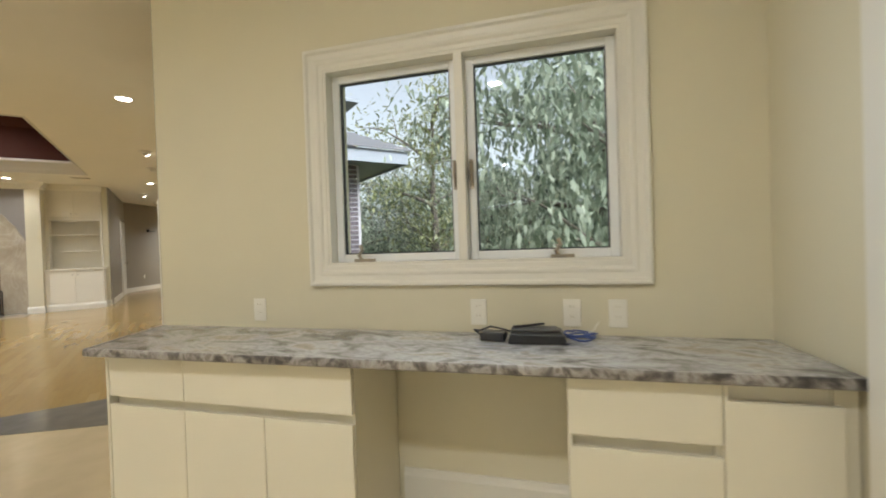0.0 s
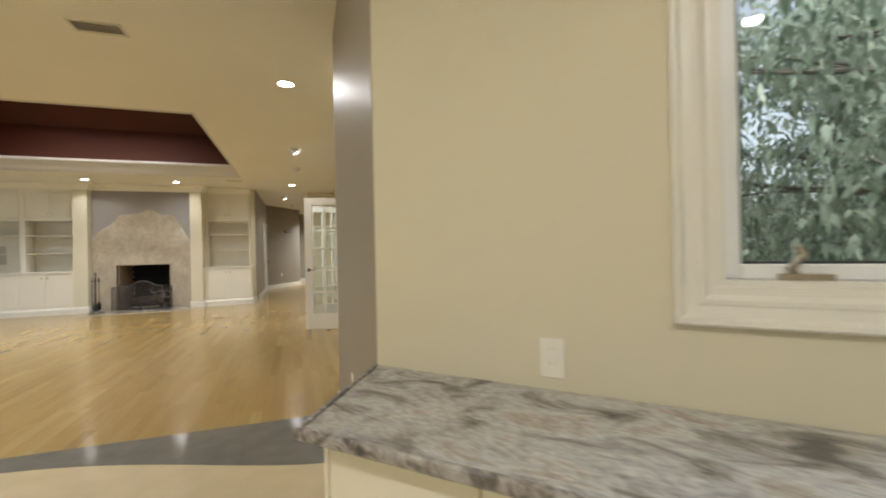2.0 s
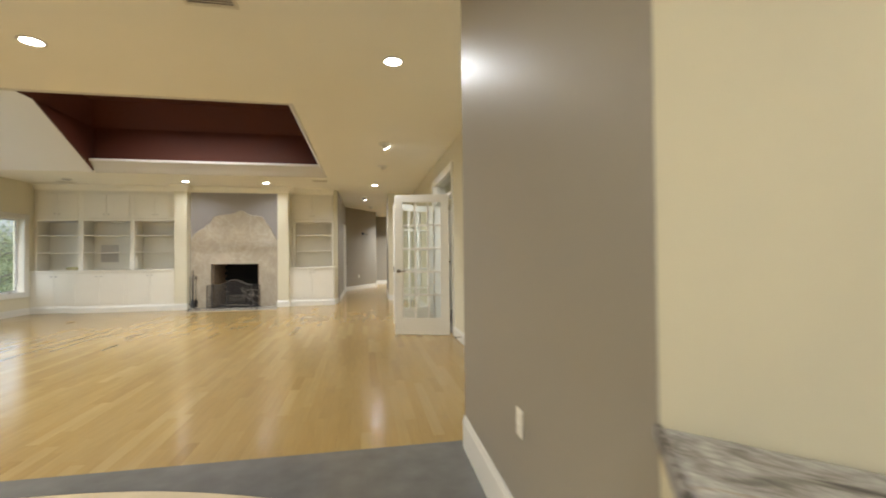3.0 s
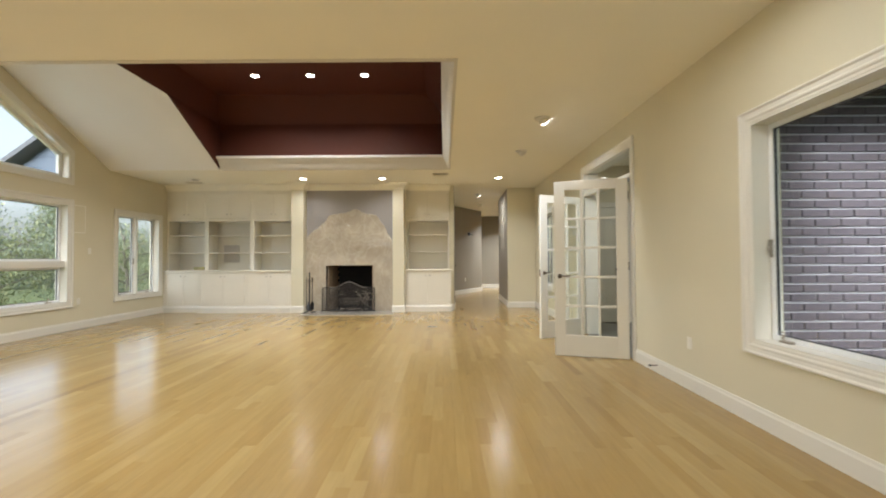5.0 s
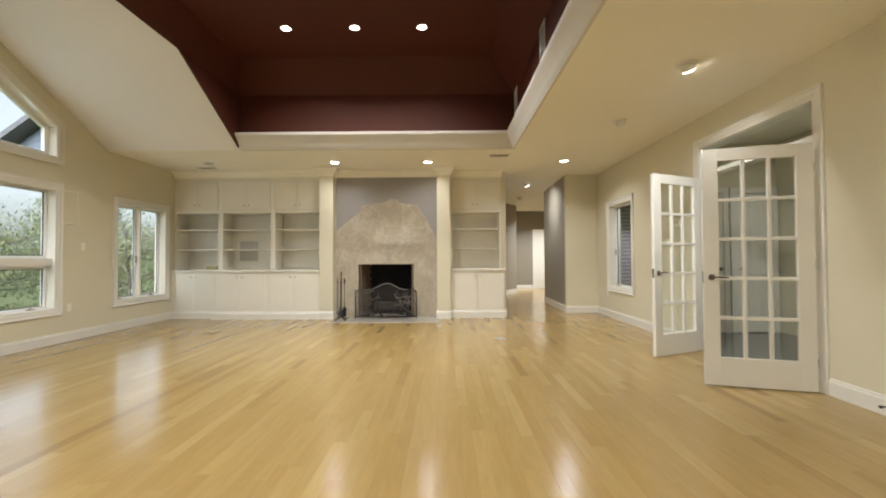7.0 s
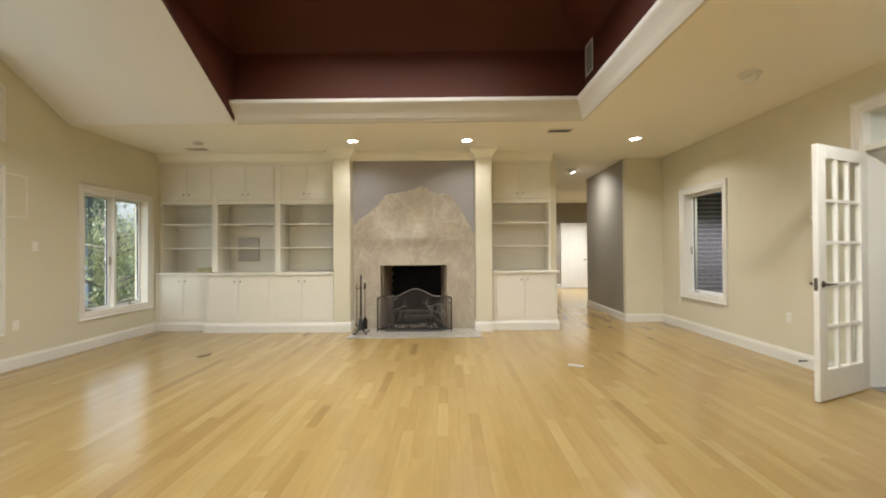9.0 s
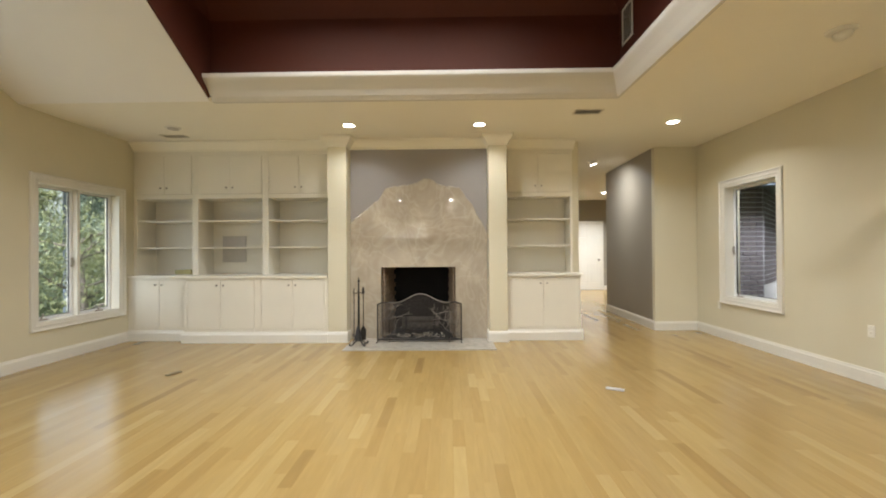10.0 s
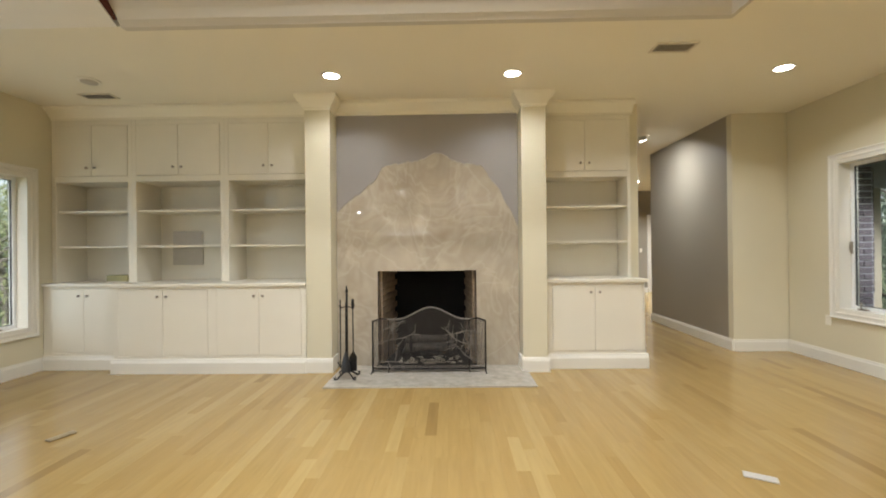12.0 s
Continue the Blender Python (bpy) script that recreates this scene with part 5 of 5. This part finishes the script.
def eyeball(x, y, aim, lit, label):
    ob = thing("eyeball_lamp", pose(x, y, CEIL), label, "ceiling lamp", "adjustable ceiling lamps")
    part("trim_ring", lathe(bmesh.new(), [(0.06, -0.0005), (0.092, -0.001), (0.09, -0.010), (0.06, -0.014)], (0, 0, 0), 24), TRIM, ob, smooth=True)
    d = (Vector(aim) - Vector((x, y, CEIL))).normalized()
    q = Vector((0, 0, -1)).rotation_difference(d).to_matrix().to_4x4()
    bm = lathe(bmesh.new(), [(0.045, 0.0), (0.058, -0.02), (0.058, -0.045), (0.050, -0.06)], (0, 0, 0), 20)
    bm.transform(q)
    part("ball", bm, TRIM, ob, "tilted white ball", smooth=True)
    bm = lathe(bmesh.new(), [(0.046, -0.0601), (0.046, -0.066), (0.02, -0.069)], (0, 0, 0), 18)
    bm.transform(q)
    part("lens", bm, LENS if lit else PLASTIC, ob, "glowing lens" if lit else "dark lens")
    return ob


eyeball(0.52, 8.58, (1.3, 9.3, 1.6), True, "white adjustable ceiling lamp turned to the wall")
eyeball(0.55, 10.10, (1.2, 10.4, 2.0), False, "white adjustable ceiling lamp switched off")
eyeball(0.235, 14.47, (0.87, 14.75, 1.2), True, "white adjustable spotlight washing the taupe wall")

eyeball(0.45, 16.55, (0.9, 17.2, 1.6), False, "white adjustable ceiling lamp switched off in the hall")


def vent(m, w_, d_, label, mat, slats=7, frame_w=0.02):
    """A grille seen from -z."""
    ob = thing("vent", m, label, "vent")
    bm = bmesh.new()
    box(bm, -w_ / 2, -d_ / 2, -0.008, -w_ / 2 + frame_w, d_ / 2, 0), box(bm, w_ / 2 - frame_w, -d_ / 2, -0.008, w_ / 2, d_ / 2, 0)
    box(bm, -w_ / 2 + frame_w, -d_ / 2, -0.008, w_ / 2 - frame_w, -d_ / 2 + frame_w, 0), box(bm, -w_ / 2 + frame_w, d_ / 2 - frame_w, -0.008, w_ / 2 - frame_w, d_ / 2, 0)
    part("frame", bm, mat, ob, "", 0.001)
    part("backing", box(bmesh.new(), -w_ / 2 + frame_w, -d_ / 2 + frame_w, -0.0012, w_ / 2 - frame_w, d_ / 2 - frame_w, -0.0004), DUCT, ob, "flat sheet coloured dark as the shade between the slats")
    step = (d_ - 2 * frame_w) / slats
    sl = mesh_of("slat", prism(bmesh.new(), [(-step * 0.40, -0.0085), (-step * 0.34, -0.0095), (step * 0.34, -0.0032), (step * 0.28, -0.0024)], -w_ / 2 + frame_w, w_ / 2 - frame_w, "x"), mat)
    for i in range(slats):
        o = new("slat", sl)
        o.parent, o.location = ob, (0, -d_ / 2 + frame_w + step * (i + 0.5), 0)
    return ob


vent(pose(-0.735, 5.25, CEIL - 0.0005), 0.32, 0.18, "ivory ceiling air vent with angled slats", GRILLE, 5)
vent(pose(-0.70, 11.82, CEIL - 0.0005), 0.32, 0.17, "ivory ceiling air vent with angled slats", GRILLE, 5)
vent(pose(-5.93, 12.62, CEIL - 0.0005), 0.32, 0.15, "ivory ceiling air vent near the window corner", GRILLE, 5)
for x, y, w_ in ((-5.05, 11.25, 0.15), (-0.84, 10.74, 0.15)):
    vent(pose(x, y, 0.0035, 180, 0, 70 if x < -3 else -30), w_, 0.055, "small metal floor register set in the boards", BRASS if x < -3 else PANEL, 5, 0.008)
for y0 in (9.30, 11.02):
    vent(pose(TRAY[1] + 0.019, y0 + 0.12, 3.42, 0, -90, 0) @ pose(0, 0, 0, 0, 180, 0), 0.36, 0.24, "white wall vent in the maroon tray", TRIM, 9)
det = thing("smoke_detector", pose(-5.70, 12.24, CEIL), "round white smoke detector on the ceiling", "smoke detector")
part("base", lathe(bmesh.new(), [(0.088, -0.0005), (0.09, -0.010), (0.072, -0.014)], (0, 0, 0), 24), PLASTIC, det, smooth=True)
part("cap", lathe(bmesh.new(), [(0.066, -0.014), (0.064, -0.022), (0.04, -0.026)], (0, 0, 0), 24), PANEL, det, "grey cap", smooth=True)
hook = thing("wall_rack", pose(0.19, 17.69, 1.93, 0, 0, 59), "dark metal coat rack on the taupe hall wall", "coat rack")
part("bar", box(bmesh.new(), -0.06, -0.02, -0.01, 0.30, 0, 0.01), BLACK, hook)
part("ball", lathe(bmesh.new(), [(0.004, -0.08), (0.05, -0.06), (0.05, -0.02), (0.004, 0)], (-0.07, 0, 0.01), 12, "y"), BLACK, hook)

# ---------------------------------------------------------------- outside
bm = bmesh.new()
box(bm, -600, -600, -0.9, 600, 600, -0.6)
structure("ground", bm, GRASS, "rough lawn round the house", "ground")


def brick_wall(name, p, q, z0, z1, label, limit=290):
    """A wall from p to q, bricks on the side to the right of that way."""
    p, q = Vector((*p, 0)), Vector((*q, 0))
    L = (q - p).length
    ang = math.degrees(math.atan2(q.y - p.y, q.x - p.x))
    ob = structure(name, box(bmesh.new(), 0, 0.012, z0, L, 0.1, z1), MORTAR, label, "wall")
    ob.matrix_world = pose(p.x, p.y, 0, 0, 0, ang)
    full = mesh_of("brick", box(bmesh.new(), 0.005, 0.0, 0.005, 0.205, 0.02, 0.063), BRICK, 0.003)
    half = mesh_of("brick", box(bmesh.new(), 0.005, 0.0, 0.005, 0.100, 0.02, 0.063), BRICK, 0.003)
    row, count, rest = 0, 0, bmesh.new()
    z = z1 - 0.07
    while z > z0 and count < limit:
        x, first = 0.0, row % 2
        while x < L - 0.09:
            short = first or L - x < 0.21
            o = new("brick", half if short else full)
            o.parent, o.location = ob, (x, rt.uniform(-0.002, 0.002), z)
            count += 1
            x += 0.105 if short else 0.21
            first = 0
        z -= 0.075
        row += 1
    return ob


brick_wall("wall_brick_near", (1.70, 7.04), (3.42, 7.04), -0.6, 2.50, "red brown brick outside wall with pale mortar")
brick_wall("wall_brick_far", (1.70, 13.6), (2.56, 13.6), -0.6, 2.16, "grey brown brick pier wall with pale mortar")
brick_wall("wall_brick_wing", (2.56, 13.6), (4.6, 15.75), -0.6, 2.16, "grey brown brick wing wall running off at an angle")
# eaves and roof over the side room
roof = thing("side_roof", pose(0, 0, 0), "grey shingled roof with a blue-grey fascia over the brick wing", "roof")
part("soffit", box(bmesh.new(), 1.70, 6.52, 2.50, 4.0, 7.03, 2.53), FASCIA, roof)
# Unseen eave strip, added to block the sun at the near east window.
part("soffit", box(bmesh.new(), 1.70, 4.2, 2.50, 2.30, 6.515, 2.53), FASCIA, roof)
part("soffit", box(bmesh.new(), 3.43, 7.03, 2.50, 4.0, 11.8, 2.53), FASCIA, roof)
part("fascia", box(box(bmesh.new(), 1.70, 6.49, 2.46, 4.02, 6.52, 2.66), 4.0, 6.52, 2.46, 4.02, 11.8, 2.66), FASCIA, roof, "blue-grey fascia board")
bm = bmesh.new()
for j in range(16):
    y, z, step = 6.44 + j * 0.15, 2.66 + j * 0.075, 0.15
    inset = j * 0.15
    prism(bm, [(y, z), (y + 0.20, z + 0.10), (y + 0.20, z + 0.115), (y, z + 0.018)], 1.70, 4.06 - inset, "x")
part("shingles", bm, ROOF, roof, "courses of grey shingles")
porch = thing("porch_roof", pose(0, 0, 0), "blue-grey sided gable of a porch roof beyond the window", "roof")
bm = bmesh.new()
for j in range(9):
    z = 3.05 + j * 0.12
    half_ = 1.5 - j * 0.165
    prism(bm, [(-9.95 - half_, z), (-9.95 + half_, z), (-9.95 + half_ - 0.14, z + 0.118), (-9.95 - half_ + 0.14, z + 0.118)], 13.9 - 0.01 * (j % 2), 14.1, "y")
part("gable", bm, SIDING, porch)
for s_ in (-1, 1):
    part("roof_slope", prism(bmesh.new(), [(-9.95, 4.25), (-9.95 + s_ * 1.8, 2.98), (-9.95 + s_ * 1.8, 3.10), (-9.95, 4.38)], 13.6, 17.0, "y"), ROOF, porch)
for x in (-11.2, -8.7):
    part("post", box(bmesh.new(), x - 0.07, 16.75, -0.6, x + 0.07, 16.89, 3.06), SIDING, porch)


def leaf_cloud(centres, spread, count, size, droop, rng):
    """Many small folded leaves round the centres."""
    base = np.array(centres)[rng.integers(0, len(centres), count)]
    pos = base + rng.normal(0, 1, (count, 3)) * np.array(spread)
    a = rng.uniform(0, 2 * np.pi, count)
    tilt = rng.normal(-droop, 0.45, count)
    d = np.stack([np.cos(a) * np.cos(tilt), np.sin(a) * np.cos(tilt), np.sin(tilt)], 1)
    side = np.cross(d, rng.normal(0, 0.35, (count, 3)) + np.array([0, 0, 1]))
    side /= np.linalg.norm(side, axis=1)[:, None] + 1e-9
    up = np.cross(side, d)
    s_ = (size * rng.uniform(0.6, 1.3, count))[:, None]
    rows_ = [pos]
    for f_, w_ in ((0.30, 0.17), (0.65, 0.14)):
        mid = pos + d * s_ * f_ - np.array([0, 0, 1]) * s_ * 0.10 * f_ * f_
        rows_ += [mid + side * s_ * w_ + up * s_ * 0.05, mid - side * s_ * w_ + up * s_ * 0.05]
    rows_.append(pos + d * s_ - np.array([0, 0, 1]) * s_ * 0.12)
    v = np.stack(rows_, 1).reshape(-1, 3)
    i = np.arange(count)[:, None] * 6
    f = np.concatenate([i + [0, 1, 2], i + [1, 3, 2], i + [2, 3, 4], i + [3, 5, 4]], 0)
    return v, f


def tree(name, loc, height, radius, leaves, size, mat, label, seed, droop=0.3, base=0.25, limbs=9, spread=0.45, cone=False):
    rng = np.random.default_rng(seed)
    r0 = random.Random(seed)
    ob = thing(name, pose(*loc), label, "tree", "trees outside the windows")
    bm = bmesh.new()
    lean = Vector((r0.uniform(-0.06, 0.06), r0.uniform(-0.06, 0.06), 1))
    trunk = [lean * (height * f * (1.0 if cone else 0.8)) + Vector((r0.uniform(-0.05, 0.05), r0.uniform(-0.05, 0.05), 0)) * height * 0.3 * f for f in (0, 0.2, 0.4, 0.6, 0.8, 1.0)]
    tube(bm, trunk, 0.02 * height + 0.02, 8, 0.012)
    ends = []
    for k_ in range(limbs):
        f = base + (0.97 - base) * (k_ + r0.random()) / limbs
        j = min(4, int(f * 5))
        p = trunk[j].lerp(trunk[j + 1], f * 5 - j)
        a = k_ * 2.4 + r0.uniform(-0.4, 0.4)
        reach = radius * ((1.05 - f) / (1.05 - base) if cone else math.sqrt(max(0.1, 1 - (2 * f - 1.1) ** 2))) * r0.uniform(0.75, 1.15)
        pts, d = [p], Vector((math.cos(a), math.sin(a), 0.0 if cone else 0.55))
        for i in range(5):
            d = (d + Vector((r0.uniform(-0.3, 0.3), r0.uniform(-0.3, 0.3), r0.uniform(-0.25, 0.12)))).normalized()
            pts.append(pts[-1] + d * reach / 5)
        tube(bm, pts, 0.008 * height + 0.006, 6, 0.006)
        for i in (1, 2, 3, 4, 5):
            ends.append(pts[i])
        for i in (2, 3, 4):
            e = (d + Vector((r0.uniform(-1, 1), r0.uniform(-1, 1), r0.uniform(-0.3, 0.5)))).normalized() * reach * 0.45
            tube(bm, [pts[i], pts[i] + e * 0.5 + Vector((0, 0, 0.03)), pts[i] + e], 0.006 + 0.002 * height, 5, 0.004)
            ends += [pts[i] + e, pts[i] + e * 0.6]
    part("trunk", bm, BARK, ob, "grey branching trunk")
    v, f = leaf_cloud([tuple(e) for e in ends], (spread, spread, spread * (0.45 if cone else 0.8)), leaves, size, droop, rng)
    me = bpy.data.meshes.new("crown")
    me.from_pydata(v.tolist(), [], f.tolist())
    me.materials.append(mat)
    crown_ob = new("crown", me)
    crown_ob.parent = ob
    return ob


def out_of_desk(u, d, z=-0.6):
    p = DESK @ Vector((u, d, 0))
    return (p.x, p.y, z)


tree("broadleaf_tree", out_of_desk(2.6, 2.6), 4.2, 1.7, 12500, 0.092, LEAF, "broad-leaved shrub tree close outside the desk window", 11, 1.0, 0.2, 13, 0.26)
tree("broadleaf_tree", out_of_desk(3.9, 3.4), 4.8, 1.9, 12500, 0.092, LEAF, "broad-leaved shrub tree close outside the desk window", 12, 1.0, 0.2, 13, 0.28)
tree("broadleaf_tree", out_of_desk(1.5, 4.9), 2.9, 1.2, 8500, 0.085, LEAF, "broad-leaved shrub below the sky gap", 13, 0.6, 0.2, 12, 0.26)
tree("broadleaf_tree", out_of_desk(3.7, 6.5), 6.5, 2.2, 8500, 0.12, LEAF, "leafy tree behind the shrubs", 14, 0.5, 0.15, 14, 0.4)
tree("broadleaf_tree", out_of_desk(5.6, 7.5), 7.0, 2.6, 8500, 0.13, LEAF, "leafy tree behind the shrubs", 15, 0.5, 0.15, 14, 0.4)
tree("broadleaf_tree", out_of_desk(-1.6, 10.5), 7.6, 1.9, 6000, 0.16, LEAF2, "tall yellow-green tree beyond the brick wing", 16, 0.4, 0.2, 14, 0.45)
for i, (u, d, h) in enumerate(((4.5, 13, 10), (8, 14, 11), (1.8, 15, 5.0), (11, 11, 10), (-0.6, 17, 5.0), (6, 18, 13))):
    tree("conifer", out_of_desk(u, d), h, h * 0.26, 7000, 0.26, NEEDLE, "dark green tree at the edge of the garden", 30 + i, 0.35, 0.06, 26, 0.38, True)
cover = thing("porch_cover", pose(0, 0, 0), "dark blue-grey eaves over the brick wing outside the hall window", "roof")
part("soffit", prism(bmesh.new(), [(1.72, 13.0), (2.9, 13.0), (5.2, 15.25), (4.6, 15.85), (2.5, 13.72), (1.72, 13.72)], 2.16, 2.20, "z"), SIDING, cover)
part("fascia", prism(bmesh.new(), [(1.72, 12.97), (2.91, 12.97), (5.23, 15.24), (5.2, 15.27), (2.9, 13.0), (1.72, 13.0)], 2.10, 2.30, "z"), SIDING, cover)
part("roof_slope", prism(bmesh.new(), [(1.72, 12.9), (2.95, 12.9), (5.35, 15.25), (4.6, 16.0), (2.5, 13.9), (1.72, 13.9)], 2.301, 2.34, "z"), ROOF, cover)
# west side
rw = random.Random(21)
for i in range(9):
    y = 10.0 + i * 2.6 + rw.uniform(-0.6, 0.6)
    x = -15.5 - rw.uniform(0, 3.5)
    tree("broadleaf_tree", (x, y, -0.9), 3.3 + rw.uniform(-0.6, 0.9), 1.9, 5200, 0.14, LEAF2 if i % 2 else LEAF, "green garden tree beyond the west windows", 50 + i, 0.3, 0.12, 13, 0.42)
for i in range(9):
    y = 9.0 + i * 3.6 + rw.uniform(-0.8, 0.8)
    x = -23.0 - rw.uniform(0, 5)
    tree("conifer", (x, y, -0.9), 5.4 + rw.uniform(-0.9, 1.4), 2.0, 5000, 0.24, NEEDLE if i % 3 else LEAF2, "distant green tree beyond the west windows", 70 + i, 0.35, 0.05, 22, 0.42, True)
tree("broadleaf_tree", (-8.35, 14.05, -0.9), 3.3, 1.0, 5000, 0.075, LEAF2, "yellow-green leafy tree close to the west window", 66, 0.4, 0.12, 15, 0.3)
# east side, beyond the hall window
for i, (x, y, h) in enumerate(((6.8, 17.4, 4.5), (8.6, 18.6, 6), (8.3, 16.4, 5), (6.4, 14.8, 2.6), (11, 20.5, 7), (12, 17.5, 7), (8.5, 13.0, 4.5))):
    tree("broadleaf_tree", (x, y, -0.6), h, 1.9, 5200, 0.12, LEAF if i % 3 == 0 else NEEDLE, "leafy green tree outside the hall window", 90 + i, 0.5, 0.1, 13, 0.35)


# ---------------------------------------------------------------- floor boards
floor_ob = bpy.data.objects["floor"]
BW = 0.0762
LENGTHS = (0.42, 0.6, 0.78, 0.96, 1.14, 1.4)


def board_bm(length):
    bm = bmesh.new()
    e, t = 0.00002, 0.0006
    lo = [bm.verts.new(p) for p in ((e, e, -0.02), (BW - e, e, -0.02), (BW - e, length - e, -0.02), (e, length - e, -0.02))]
    m_ = [bm.verts.new(p) for p in ((e, e, -t * 0.5), (BW - e, e, -t * 0.5), (BW - e, length - e, -t * 0.5), (e, length - e, -t * 0.5))]
    g = e + 0.00015
    hi = [bm.verts.new(p) for p in ((g, g, 0), (BW - g, g, 0), (BW - g, length - g, 0), (g, length - g, 0))]
    for a, b in ((lo, m_), (m_, hi)):
        for k_ in range(4):
            bm.faces.new((a[k_], a[(k_ + 1) % 4], b[(k_ + 1) % 4], b[k_]))
    bm.faces.new(hi)
    return bm


board_me = [mesh_of("floor_board", board_bm(L), WOOD) for L in LENGTHS]
rb = random.Random(3)
V, F, singles = [], [], 0


def joined_board(x0, y0, x1, y1):
    e, g, n_ = 0.00002, 0.0002, len(V)
    for a, z in ((e, -0.02), (e, -0.0005), (g, 0.0)):
        V.extend([(x0 + a, y0 + a, z), (x1 - a, y0 + a, z), (x1 - a, y1 - a, z), (x0 + a, y1 - a, z)])
    for k_ in range(4):
        for r_ in (0, 4):
            F.append((n_ + r_ + k_, n_ + r_ + (k_ + 1) % 4, n_ + r_ + 4 + (k_ + 1) % 4, n_ + r_ + 4 + k_))
    F.append((n_ + 8, n_ + 9, n_ + 10, n_ + 11))


def lay(x0, x1, ystart, yend):
    global singles
    x = x0
    while x < x1 - 0.004:
        xe = min(x + BW, x1)
        y = ystart - rb.uniform(0, 1.2)
        while y < yend:
            i = rb.choices(range(6), (2, 3, 4, 4, 3, 2))[0]
            a, b = max(y, ystart), min(y + LENGTHS[i], yend)
            y += LENGTHS[i]
            if b - a < 0.01:
                continue
            whole = b - a > LENGTHS[i] - 1e-6 and xe - x > BW - 1e-6
            if whole and -4.2 < x < -0.9 and 9.0 < a < 12.1 and singles < 300:
                o = new("floor_board", board_me[i])
                o.parent, o.location = floor_ob, (x, a, 0)
                singles += 1
            else:
                joined_board(x, a, xe, b)
        x += BW


lay(WEST, EAST, 4.93, 13.5)
lay(-0.6, 4.5, 13.5, 20.2)
me = bpy.data.meshes.new("floor_boards")
me.from_pydata(V, [], F)
me.materials.append(WOODS)
rest = new("floor_boards", me)
rest.parent = floor_ob
tagged(rest, "pale maple boards laid end to end", "", "", "stuff")
